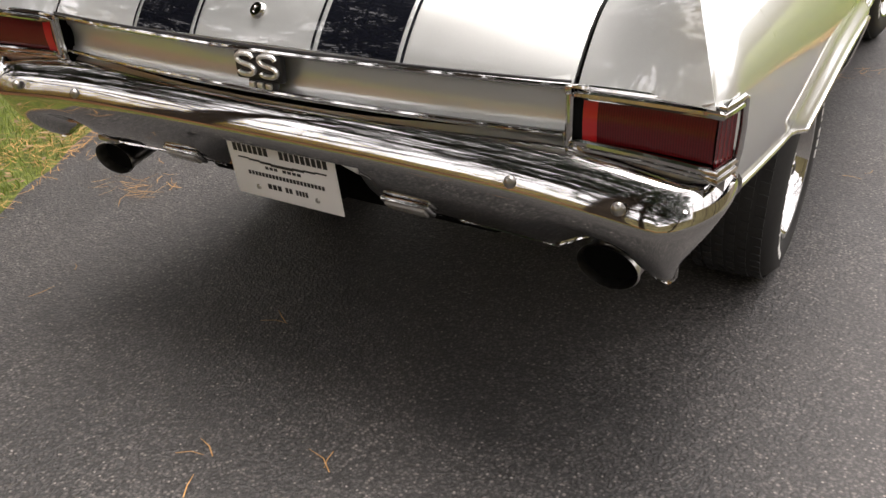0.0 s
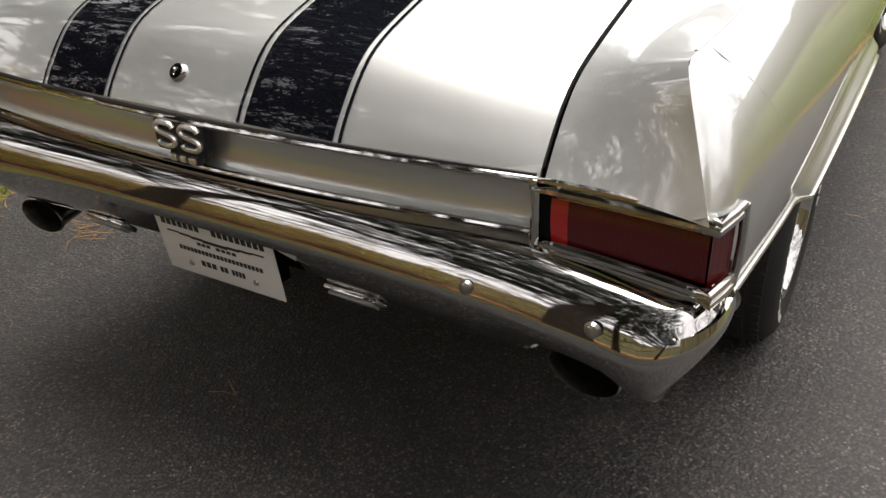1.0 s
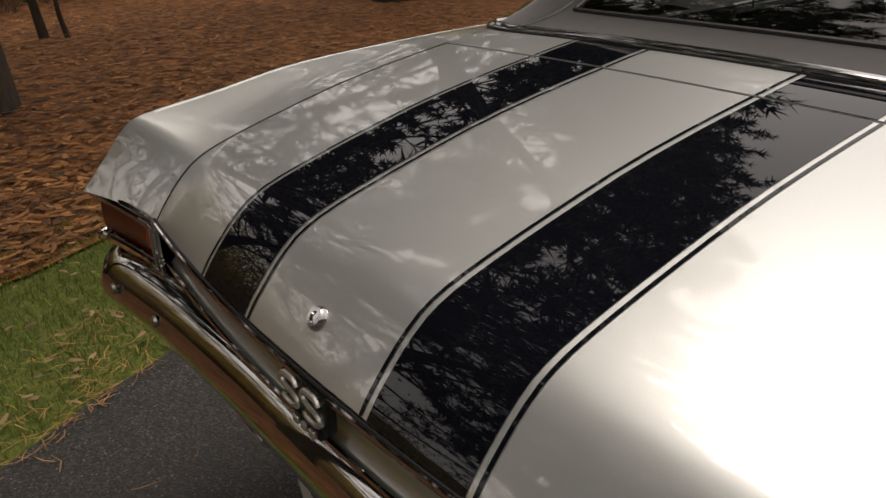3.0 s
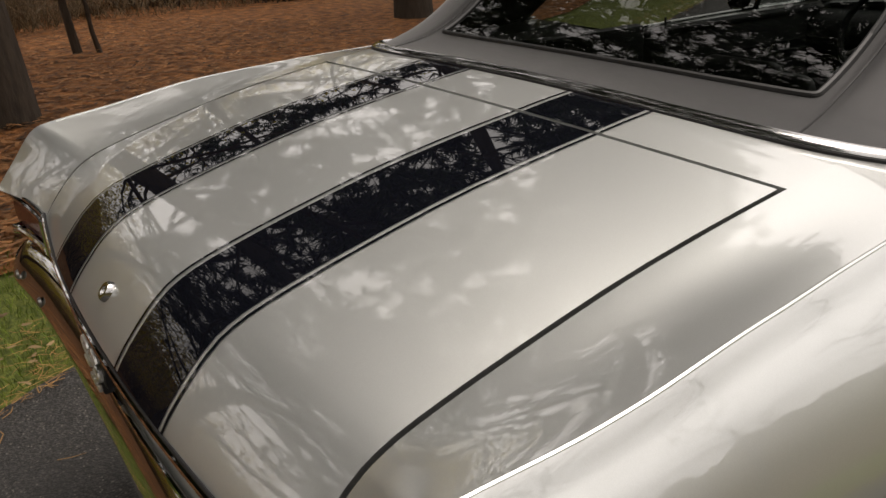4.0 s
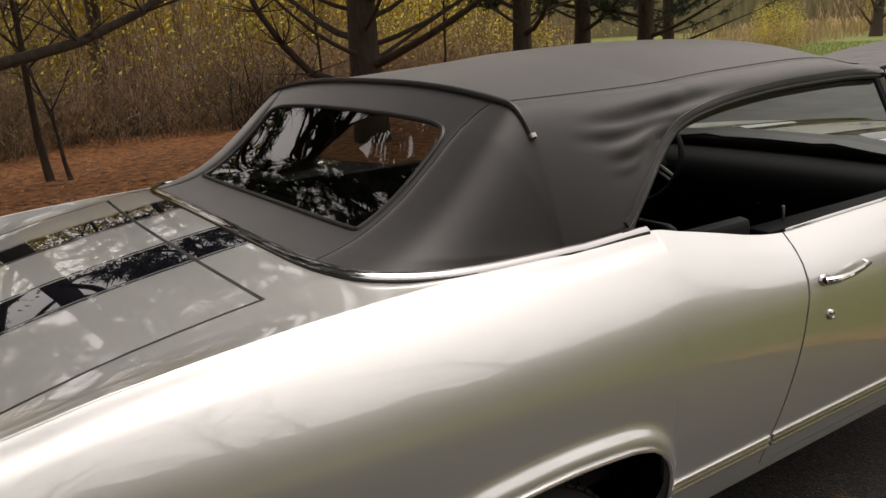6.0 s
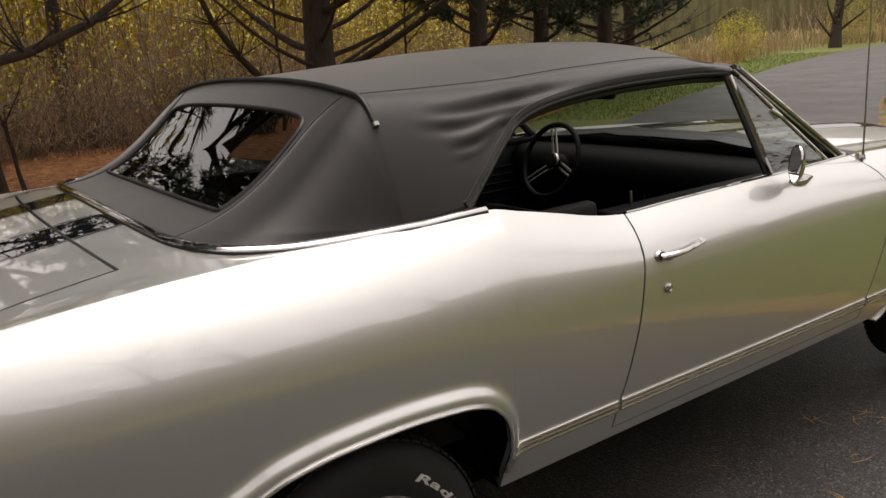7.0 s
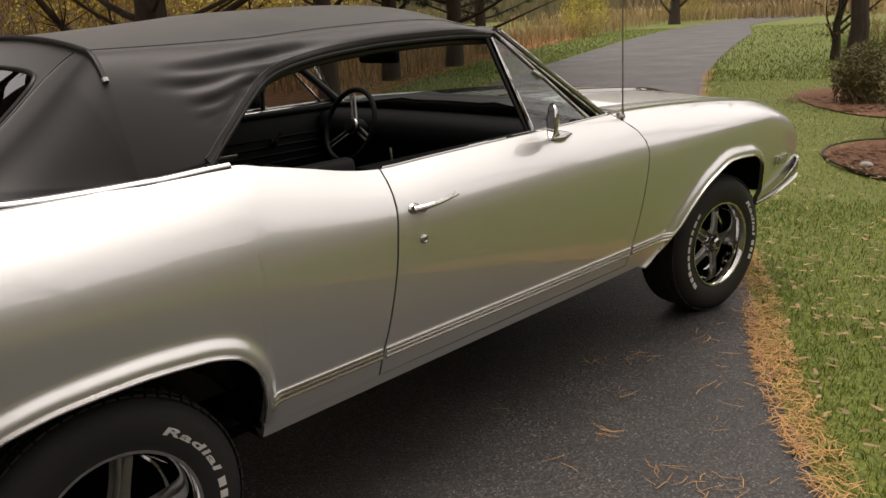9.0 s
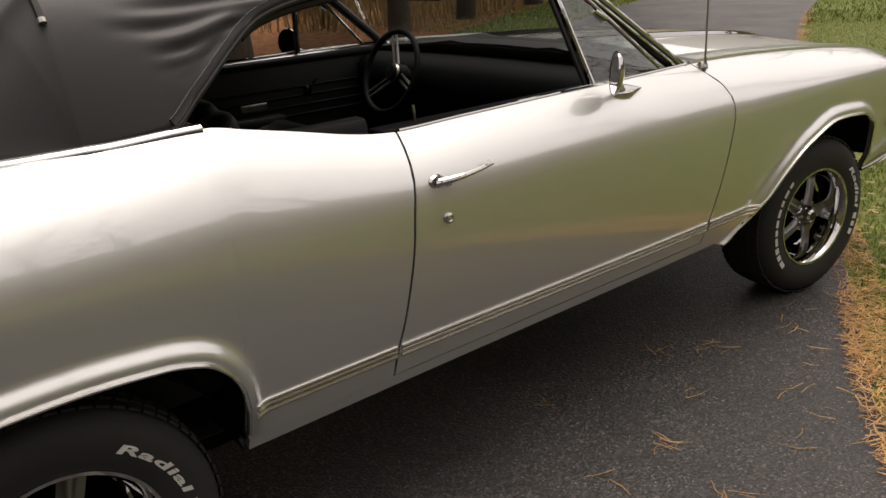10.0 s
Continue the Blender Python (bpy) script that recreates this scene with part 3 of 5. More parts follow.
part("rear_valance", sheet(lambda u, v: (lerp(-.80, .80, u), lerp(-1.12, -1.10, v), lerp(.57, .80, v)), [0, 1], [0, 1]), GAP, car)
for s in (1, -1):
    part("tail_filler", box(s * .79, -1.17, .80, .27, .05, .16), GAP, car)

# licence plate: blank white board with plain bars for its writing
plate_m = Matrix.Translation((-.003, -1.214, .586)) @ pose(0, 0, 0, 90 + 7)
plate = part("licence_plate", moved(box(0, 0, 0, .305, .157, .0025, .001), plate_m), PLATE_WHITE, car, "white dealer plate with black bars of print")
random.seed(5)


def bars(y, h, spans):
    for a, b in spans:
        part("print_bar", moved(box((a + b) / 2, y, .0017, b - a, h, .0006), plate_m), PLATE_INK, plate)


def words(x0, x1, n):
    w = (x1 - x0) / n
    return [(x0 + i * w, x0 + (i + .74) * w) for i in range(n)]


bars(.044, .020, words(-.135, -.030, 7) + words(.000, .135, 9))
for i in range(8):
    a = -.125 + i * .03125
    part("print_swoosh", moved(box(a + .0156, .020 - .007 * (1 - abs(i - 3.5) / 3.5), .0017, .0325, .0035 + .004 * (1 - abs(i - 3.5) / 3.5), .0006), plate_m), PLATE_INK, plate)
bars(.004, .007, words(-.050, -.012, 3) + words(0, .055, 4))
bars(-.016, .010, words(-.105, .115, 22))
bars(-.044, .013, words(-.055, -.012, 3) + words(-.004, .018, 2) + words(.026, .062, 4))
for x, y in ((-.085, -.052), (.085, -.052), (-.085, .062), (.085, .062)):
    part("screw", moved(lathe([(.0001, .004), (.005, .003), (.007, 0)], 12, "Z"), plate_m @ Matrix.Translation((x, y, .001))), STEEL if y < 0 else PLATE_INK, plate)
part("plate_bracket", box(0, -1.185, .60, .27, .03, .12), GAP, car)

# exhaust tips
for s in (1, -1):
    prof = [(.60, .16), (.88, .13), (.93, .02), (1.0, .004), (1.04, 0.0), (1.0, -.004), (.95, .004), (.90, .10)]
    ez = .492 if s > 0 else .458
    tip = lathe(prof, 36, "Z")
    bmesh.ops.scale(tip, vec=(.065, .046, 1.2), verts=tip.verts)
    ex = part("exhaust_tip", moved(tip, Matrix.Translation((s * 0.715, -1.120, ez)) @ pose(0, 0, 0, -84, 0, -s * 6)), STEEL, car, "oval polished exhaust tip", sharp=60)
    # near-black disc stands for the shade down the pipe
    part("pipe_inside", moved(lathe([(.0001, .022), (.060, .022)], 24, "Z"), Matrix.Translation((s * 0.715, -1.120, ez)) @ pose(0, 0, 0, -84) @ Matrix.Diagonal((1, .7, 1, 1))), GAP, ex)
    part("hanger", box(s * 0.735, -1.080, ez + .048, .09, .07, .022, .009), STEEL, ex)
    part("tail_pipe", tube([(s * 0.715, -0.990, ez + .005), (s * .70, -.8, .49), (s * .62, -.5, .5)], .03, 12), STEEL, ex)


# doors, wings, sills
DOOR_U = steps(0, 1, 30)
doors = both_sides("door", lambda: sheet(*flank(lambda z: gap_rear(z) + SEAM, lambda z: gap_front(z) - SEAM, lambda y: .432, zt, DOOR_U, steps(0, 1, 20)), fold=.018), PAINT, "silver door with chrome handle, window wound down")
nose_edge = spline((.40, 3.585), (.48, 3.59), (.53, 3.63), (.60, 3.685), (.8, 3.705), (.95, 3.71), (1.05, 3.71))


def wing_low(y):
    if y < 2.24:
        return lerp(.428, .37, max(0, (y - 2.1) / .14))
    return arch_front(y) if y < 3.27 else lerp(.432, .50, (y - 3.27) / .35)


WING_U = dense(2.08, 3.68, 96, (3.23, .07), (2.3, .1))
wings = both_sides("front_wing", lambda: sheet(*flank(lambda z: gap_front(z) + SEAM, nose_edge, wing_low, zt, WING_U, LOW_DENSE), fold=.018), PAINT, "silver front wing")


def hood_z(x, y):
    return zt(y) + .004 + .040 * (1 - (x / .70) ** 2) * min(1, (3.75 - y) / .6) + .012 * math.exp(-((abs(x) - .28) / .05) ** 2)


both_sides("wing_top", lambda: sheet(lambda u, v: (lerp(.703, xt(lerp(2.0, 3.70, u)), v), lerp(2.0, 3.70, u), lerp(hood_z(.70, lerp(2.0, 3.70, u)), zt(lerp(2.0, 3.70, u)), v)), steps(0, 1, 24), steps(0, 1, 4), fold=.01), PAINT)
hood = part("hood", sheet(lambda u, v: (lerp(-.698, .698, u), lerp(2.10, 3.66, v), hood_z(lerp(-.698, .698, u), lerp(2.10, 3.66, v))), steps(0, 1, 41), steps(0, 1, 24), fold=.014, flip=False), PAINT, car, "silver hood with black stripes")
for s in (1, -1):
    a, b = (.15, .355) if s > 0 else (-.355, -.15)
    part("stripe", sheet(lambda u, v: (lerp(a, b, u), lerp(2.102, 3.65, v), hood_z(lerp(a, b, u), lerp(2.102, 3.65, v)) + .002), steps(0, 1, 9), steps(0, 1, 24)), STRIPE, hood, "gloss black stripe")
part("cowl", sheet(lambda u, v: (lerp(-.80, .80, u), lerp(1.94, 2.094, v) - .05 * (2 * u - 1) ** 2 * (1 - v), hood_z(lerp(-.70, .70, u), 2.1) - .012 * (1 - v)), steps(0, 1, 20), steps(0, 1, 4), fold=.01), BLACK_TRIM, car)
part("nose_panel", sheet(lambda u, v: (lerp(-.80, .80, u), 3.60 - .12 * abs(v - .75), lerp(.46, .80, v)), steps(0, 1, 12), steps(0, 1, 6)), BLACK_TRIM, car, "dark grille panel")
FB = [(0, 3.80, .47, .62), (.4, 3.80, .47, .62), (.70, 3.785, .48, .62), (.82, 3.76, .50, .62), (.868, 3.71, .540, .616), (.886, 3.63, .525, .590), (.882, 3.50, .495, .532), (.870, 3.36, .468, .490), (.862, 3.24, .455, .463)]
fb_curves = [spline(*[(k / 8, row[i]) for k, row in enumerate(FB)]) for i in range(4)]


def front_blade(a, v):
    x, y, z0, z1 = (f(abs(a)) for f in fb_curves)
    e = .01
    dx, dy = fb_curves[0](min(abs(a) + e, 1)) - fb_curves[0](abs(a) - e), fb_curves[1](min(abs(a) + e, 1)) - fb_curves[1](abs(a) - e)
    n = Vector((-dy, dx)).normalized() * .16 * (z1 - z0) * math.sin(math.pi * v)
    return ((x + n.x) * (1 if a >= 0 else -1), y + n.y, lerp(z0, z1, v))


part("front_bumper", sheet(front_blade, steps(-1, 1, 81), steps(0, 1, 9), fold=.012), CHROME, car, "chrome front bumper", sharp=60)
both_sides("sill", lambda: sheet(lambda u, v: (side_x(lerp(.33, 2.26, u), lerp(.392, .426, v)) - .002, lerp(.33, 2.26, u), lerp(.392, .426, v)), steps(0, 1, 40), steps(0, 1, 4), fold=.05), PAINT, "silver rocker panel")


def mould_z(y):
    return .513 - .009 * y


def moulding(y0, y1):
    bms = []
    ys = steps(y0, y1, 24)
    for dz, r, off in ((-.011, .0068, .003), (.004, .0055, .002), (.015, .0048, .0015)):
        bms.append(tube([(side_x(y, mould_z(y) + dz) + off, y, mould_z(y) + dz) for y in ys], r, 8))
    return join(*bms)


for y0, y1 in ((.338, .732), (.746, 1.996), (2.0, 2.066), (2.082, 2.372)):
    both_sides("body_moulding", lambda: moulding(y0, y1), BRIGHT_TRIM, "ribbed chrome body moulding")
both_sides("arch_trim", lambda: tube([(side_x(y, z) + .003, y, z - .003) for y, z in ARCH_REAR[:-3]], .0055, 8), BRIGHT_TRIM, "chrome wheel arch trim")
both_sides("arch_trim", lambda: tube([(side_x(y, z) + .003, y, z - .003) for y, z in ARCH_FRONT], .0055, 8), BRIGHT_TRIM, "chrome wheel arch trim")
both_sides("quarter_edge_trim", lambda: tube([(side_x(y, quarter_low(y)) + .002, y, quarter_low(y) - .004) for y in steps(-1.10, -.505, 20)], .006, 8), BRIGHT_TRIM, "bright strip along the lower edge")


def on_wing(y0, y1, z0, z1, off):
    return sheet(lambda u, v: (side_x(lerp(y0, y1, u), lerp(z0, z1, v)) + off, lerp(y0, y1, u), lerp(z0, z1, v)), steps(0, 1, 4), steps(0, 1, 3), fold=off + .004)


both_sides("marker_lamp", lambda: on_wing(3.372, 3.512, .630, .676, .009), CHROME, "chrome side marker lamp")
both_sides("marker_lens", lambda: on_wing(3.402, 3.482, .640, .666, .012), CLEAR_LENS)
both_sides("door_gutter", lambda: tube([(side_x(gap_rear(z), z) - .02, gap_rear(z), z) for z in steps(.44, 1.03, 14)], .012, 6), GAP)
both_sides("door_gutter", lambda: tube([(side_x(gap_front(z), z) - .02, gap_front(z), z) for z in steps(.44, 1.02, 14)], .012, 6), GAP)

# door furniture
for door, s in zip(doors, (1, -1)):
    fix = (lambda b: b) if s > 0 else mirror
    x = side_x(.86, .935)
    h = part("door_handle", fix(join(
        moved(lathe([(.0001, .008), (.013, .006), (.017, 0)], 20, "Z"), Matrix.Translation((x, .845, .934)) @ pose(0, 0, 0, 0, 80) @ Matrix.Diagonal((1, 1.5, 1, 1))),
        tube([(x + .010, .838, .934), (x + .030, .858, .940), (x + .036, .90, .944), (x + .034, .95, .949), (x + .026, .995, .953), (x + .006, 1.004, .954)], [.010, .009, .0075, .0065, .006, .004], 10))),
        CHROME, door, "chrome pull handle")
    # shallow black disc paints the hollow's shade on the door skin
    part("recess_shade", fix(moved(lathe([(.0001, .0015), (.026, .001), (.028, -.004)], 24, "Z"), Matrix.Translation((x - .001, .872, .921)) @ pose(0, 0, 0, 0, 80) @ Matrix.Diagonal((.75, 1.25, 1, 1)))), BLACK_TRIM, h, "black disc for the shade in the hollow behind the handle")
    part("push_button", fix(moved(lathe([(.0001, .012), (.008, .011), (.010, 0)], 16, "Z"), Matrix.Translation((x + .006, .870, .928)) @ pose(0, 0, 0, 0, 80))), CHROME, h)
    part("door_lock", fix(moved(lathe([(.0001, .007), (.006, .007), (.008, .009), (.013, .006), (.015, 0)], 20, "Z"), Matrix.Translation((side_x(.867, .841), .867, .841)) @ pose(0, 0, 0, 0, 88))), CHROME, door, "round chrome key lock")
    part("belt_trim", fix(tube([(xt(y) - .004, y, zt(y) + .003) for y in steps(.815, 1.98, 20)], .005, 8)), CHROME, door, "bright belt trim")
    part("lock_rod", fix(tube([(.785, .922, 1.02), (.785, .916, 1.085)], [.0035, .0045], 8)), STEEL, door, "upright lock button")
    mir_m = Matrix.Translation((.930, 1.515, 1.096)) @ pose(0, 0, 0, -95, 0, -36) @ Matrix.Diagonal((.80, 1, .75, 1))
    foot = bmesh.new()
    bmesh.ops.create_uvsphere(foot, u_segments=20, v_segments=10, radius=1.0)
    for vv in foot.verts:
        vv.co.x *= 1 - .75 * max(0, vv.co.y)
        vv.co.z = max(vv.co.z, -.4) * (1 - .5 * max(0, vv.co.y))
    bmesh.ops.scale(foot, vec=(.024, .068, .016), verts=foot.verts)
    mir = part("door_mirror", fix(join(
        moved(foot, Matrix.Translation((.893, 1.612, 1.030)) @ pose(0, 0, 0, 0, 44, 0)),
        tube([(.893, 1.585, 1.036), (.912, 1.555, 1.060), (.928, 1.525, 1.088)], [.014, .010, .010], 10),
        moved(lathe([(.0001, .030), (.03, .026), (.054, .014), (.062, 0), (.060, -.006)], 28, "Z"), mir_m))),
        CHROME, door, "round chrome door mirror")
    part("mirror_glass", fix(moved(lathe([(.0001, -.004), (.057, -.004)], 28, "Z"), mir_m)), CHROME, mir)

aerial = part("aerial", join(tube([(.862, 2.045, 1.045), (.862, 2.043, 1.075), (.862, 2.035, 1.62)], [.007, .0035, .0018], 8), moved(lathe([(.0001, .012), (.010, .012), (.018, .003), (.020, -.01)], 20, "Z"), Matrix.Translation((.85, 2.045, 1.048)))), STEEL, car, "thin upright radio aerial")

# wheel housings and underside, their shade put in as near-black colour
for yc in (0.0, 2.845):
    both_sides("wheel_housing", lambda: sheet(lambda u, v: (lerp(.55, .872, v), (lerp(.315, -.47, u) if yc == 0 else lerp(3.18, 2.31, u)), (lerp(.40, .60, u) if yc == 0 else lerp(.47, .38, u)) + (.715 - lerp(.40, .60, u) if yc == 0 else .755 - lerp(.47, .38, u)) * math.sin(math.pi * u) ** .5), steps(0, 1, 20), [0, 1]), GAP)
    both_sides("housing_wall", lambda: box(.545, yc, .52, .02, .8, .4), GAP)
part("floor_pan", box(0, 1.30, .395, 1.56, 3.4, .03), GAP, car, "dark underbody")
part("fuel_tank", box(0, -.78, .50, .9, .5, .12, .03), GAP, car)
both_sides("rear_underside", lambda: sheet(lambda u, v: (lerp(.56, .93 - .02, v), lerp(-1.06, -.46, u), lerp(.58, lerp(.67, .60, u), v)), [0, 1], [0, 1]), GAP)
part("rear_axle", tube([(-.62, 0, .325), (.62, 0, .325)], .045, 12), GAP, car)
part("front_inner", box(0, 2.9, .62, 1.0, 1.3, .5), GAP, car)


# near-black block gives the shade behind the arch's front edge
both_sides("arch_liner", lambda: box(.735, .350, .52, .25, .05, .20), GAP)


# wheels
def lettering(body, span):
    """Flat outlines of a word, stretched to a width, standing on y = 0 with capitals 1 high."""
    cu = bpy.data.curves.new("word", "FONT")
    cu.body, cu.shear, cu.offset, cu.resolution_u, cu.space_character = body, .15, .035, 3, 1.1
    ob = bpy.data.objects.new("word", cu)
    me = bpy.data.meshes.new_from_object(ob)
    bm = bmesh.new()
    bm.from_mesh(me)
    bpy.data.objects.remove(ob)
    bpy.data.meshes.remove(me)
    xs, ys = [v.co.x for v in bm.verts], [v.co.y for v in bm.verts]
    for v in bm.verts:
        v.co = Vector(((v.co.x - min(xs)) / (max(xs) - min(xs)) * span, v.co.y / max(ys), 0))
    return bm


def wheel(x, y, flip, roll, steer=0, first=60):
    fix = mirror if flip else (lambda b: b)
    m = Matrix.Translation((x, y, .332)) @ pose(0, 0, 0, 0, 0, steer * (-1 if flip else 1)) @ Matrix.Translation((-x, 0, 0)) @ pose(0, 0, 0, roll)
    R_, half = .332, .112
    tyre = [(.196, half - .012), (.205, half + .002), (.225, half + .010), (.262, half + .014), (.295, half + .006), (.317, half - .012), (.328, half - .035), (R_, half - .07),
            (R_, -half + .07), (.318, -half + .02), (.26, -half - .01), (.20, -half + .01)]
    w = part("wheel", fix(moved(lathe([(r, a + x) for r, a in tyre], 72), m)), RUBBER, car, "black tyre with raised white lettering on a five-spoke chrome wheel")
    rim = [(.200, half - .004), (.2055, half + .002), (.2045, half + .006), (.196, half + .004), (.186, half - .012), (.180, half - .040), (.172, half - .075), (.165, half - .10), (.158, half - .105)]
    part("rim", fix(moved(lathe([(r, a + x) for r, a in rim], 72), m)), CHROME, w, "polished outer rim")
    part("rim_back", fix(moved(lathe([(.165, x + half - .115), (.0001, x + half - .12)], 40), m)), GAP, w)
    for k in range(5):
        q = 2 * math.pi * k / 5
        def spoke(u, v, q=q):
            r = lerp(.038, .172, u)
            wide_ = lerp(.0095, .0150, abs(2 * u - .9) ** 1.5)
            across = lerp(-wide_, wide_, v)
            a = x + half - .060 - .026 * u ** 2 + .016 * math.cos(math.pi * (v - .5)) * (1 - .3 * u)
            yy, zz = r * math.cos(q) - across * math.sin(q), r * math.sin(q) + across * math.cos(q)
            return (a, yy, zz)
        part("spoke", fix(moved(sheet(spoke, steps(0, 1, 9), steps(0, 1, 7), fold=.02, flip=True), m)), GUNMETAL, w, "grey painted spoke")
    part("hub_cap", fix(moved(lathe([(.0001, x + half - .008), (.020, x + half - .009), (.027, x + half - .016), (.030, x + half - .035), (.040, x + half - .045), (.046, x + half - .062)], 32), m)), CHROME, w, "chrome centre cap")
    part("cap_centre", fix(moved(lathe([(.0001, x + half - .0065), (.017, x + half - .0075)], 24), m)), BLACK_TRIM, w)
    for k in range(5):
        q = 2 * math.pi * (k + .5) / 5
        part("lug_nut", fix(moved(lathe([(.0001, x + half - .050), (.008, x + half - .052), (.010, x + half - .085)], 8), m @ Matrix.Translation((0, .062 * math.cos(q), .062 * math.sin(q))))), CHROME, w)
    # raised print on the sidewall: plain blocks
    rng = random.Random(7)
    def on_wall(q, r):
        bulge = float(np.interp(r, (.225, .262, .295), (.010, .014, .006)))
        return (x + half + bulge + .0018, r * math.cos(q), r * math.sin(q))
    word = lettering("Radial", 47.0)
    for vv in word.verts:
        along_ = 47.0 - vv.co.x if flip else vv.co.x
        vv.co = on_wall(radians(first - along_ - roll), .2465 + .0195 * vv.co.y)
    if flip:
        bmesh.ops.reverse_faces(word, faces=word.faces)
    part("sidewall_word", fix(moved(word, m)), LETTER, w, "raised white word on the sidewall", smooth=False)
    for start, n, wide_ in ((first - 52, 3, 1.0), (first - 183, 10, 1.2)):
        a0 = start
        for i in range(n):
            width = rng.choice((4.6, 5.6, 6.2)) * wide_
            q0, q1 = radians(a0 - roll), radians(a0 - width - roll)
            r0, r1 = .2465, (.266 if n == 3 or i < 3 else .2615)
            part("sidewall_print", fix(moved(sheet(lambda u, v: on_wall(lerp(q0, q1, u), lerp(r0, r1, v)), steps(0, 1, 4), [0, .5, 1], fold=.004), m)), LETTER, w)
            a0 -= width + 2.6
    # tread blocks between the grooves
    tv, tf = [], []
    for row, (a, b) in enumerate(((-.094, -.068), (-.057, -.036), (-.025, -.005), (.005, .025), (.036, .057), (.068, .094))):
        for k in range(64):
            q = 2 * math.pi * (k + .5 * (row % 2)) / 64
            for r in (R_ - .006, R_ + .0035 - (.004 if row in (0, 5) else 0)):
                for dq, e in ((0, a), (.074, a + .000), (.086, b), (.012, b)):
                    tv.append((x + e, r * math.cos(q + dq), r * math.sin(q + dq)))
            i = len(tv) - 8
            tf += [(i + 4, i + 5, i + 6, i + 7)] + [(i + j, i + (j + 1) % 4, i + 4 + (j + 1) % 4, i + 4 + j) for j in range(4)]
    blocks = bmesh.new()
    made = [blocks.verts.new(p) for p in tv]
    for q in tf:
        blocks.faces.new([made[i] for i in q])
    bmesh.ops.recalc_face_normals(blocks, faces=blocks.faces)
    part("tread", fix(moved(blocks, m)), RUBBER, w, "blocks of the tread", smooth=False)
    return w


wheel(.788, -.085, False, 0)
wheel(.788, -.085, True, 20)
wheel(.760, 2.886, False, 0, -8, 45)
wheel(.760, 2.886, True, 35, -8, 45)

# ---- soft top ----
crown = spline((.05, 1.452), (.12, 1.459), (.31, 1.473), (.6, 1.494), (.88, 1.512), (1.16, 1.519), (1.32, 1.512), (1.42, 1.490), (1.50, 1.450), (1.525, 1.422))
low_x = spline((-.05, .806), (.12, .822), (.283, .832), (.361, .812), (.462, .772), (.545, .748), (.64, .740), (.80, .732), (1.02, .726), (1.27, .722), (1.45, .718), (1.525, .70))
low_z = spline((-.05, 1.120), (.12, 1.122), (.283, 1.136), (.361, 1.195), (.462, 1.273), (.523, 1.317), (.56, 1.335), (.64, 1.356), (.80, 1.377), (1.02, 1.390), (1.27, 1.393), (1.45, 1.386), (1.525, 1.382))


# drag folds that fan back from the upper corner of the side opening: (y, z) at the back and the front, width, depth
FOLDS = ((.30, 1.362, .69, 1.390, .016, .010), (.25, 1.330, .52, 1.342, .015, .007), (.31, 1.279, .51, 1.318, .014, .008), (.31, 1.248, .46, 1.287, .011, .006),
         (.33, 1.230, .43, 1.268, .009, .004), (.36, 1.380, .80, 1.402, .018, .005))


def crease(y, z):
    d = 0.0
    for y0, z0, y1, z1, width, depth in FOLDS:
        L = math.hypot(y1 - y0, z1 - z0)
        ay, az = (y1 - y0) / L, (z1 - z0) / L
        a = ((y - y0) * ay + (z - z0) * az) / L
        c_ = (z - z0) * ay - (y - y0) * az + .006 * math.sin(a * 5)
        if -.2 < a < 1.2:
            k = ease((a + .2) / .5) * ease((1.2 - a) / .35)
            d += depth * k * (.7 * math.exp(-((c_ - 1.5 * width) / width) ** 2) - math.exp(-(c_ / (.8 * width)) ** 2))
    return d


def top_section(y, w):
    """The cover's outline across the car: w = 0 at the middle, 1 at its lower edge."""
    zc, lx, lz = crown(y), low_x(y), low_z(y)
    sx, sz = .645, zc - lerp(.038, .075, min(1, max(0, (y - .12) / .5)))
    if y > 1.3:
        sz = lerp(sz, lz + .03, (y - 1.3) / .225)
    if w < .62:
        x = sx * w / .62
        z = zc - (zc - sz) * (w / .62) ** 2.6
    else:
        t = (w - .62) / .38
        cx, cz = .738, sz - .012
        x = (1 - t) ** 2 * sx + 2 * t * (1 - t) * cx + t * t * lx
        z = (1 - t) ** 2 * sz + 2 * t * (1 - t) * cz + t * t * lz
    dent = crease(y, z) * max(0, min(1, (1.0 - w) / .05)) * max(0, min(1, (w - .5) / .15))
    x, z = x + .8 * dent, z + .6 * dent
    sag = .004 * math.sin(math.pi * min(max((y - .12) / .63, 0), 1)) + .004 * math.sin(math.pi * min(max((y - .75) / .7, 0), 1))
    return Vector((x, y, z - sag * (1 - w)))


trim_pts = [(0, -.374, 1.163), (.20, -.372, 1.161), (.36, -.366, 1.156), (.52, -.357, 1.150), (.62, -.343, 1.146), (.69, -.318, 1.141), (.74, -.276, 1.135), (.772, -.215, 1.129), (.792, -.14, 1.124),
            (.803, -.05, 1.122), (.813, .04, 1.1225), (.820, .12, 1.1235)]
ts = np.cumsum([0] + [math.dist(a, b) for a, b in zip(trim_pts, trim_pts[1:])])
ts = ts / ts[-1]
trim_curve = [spline(*[(float(s_), p[i]) for s_, p in zip(ts, trim_pts)]) for i in range(3)]
BOW = .12
# the sewn seam beside the rear window, where the side quarter of the cover begins
seam_w = spline((0, .575), (.08, .548), (.2, .525), (.45, .508), (.72, .497), (1, .500))


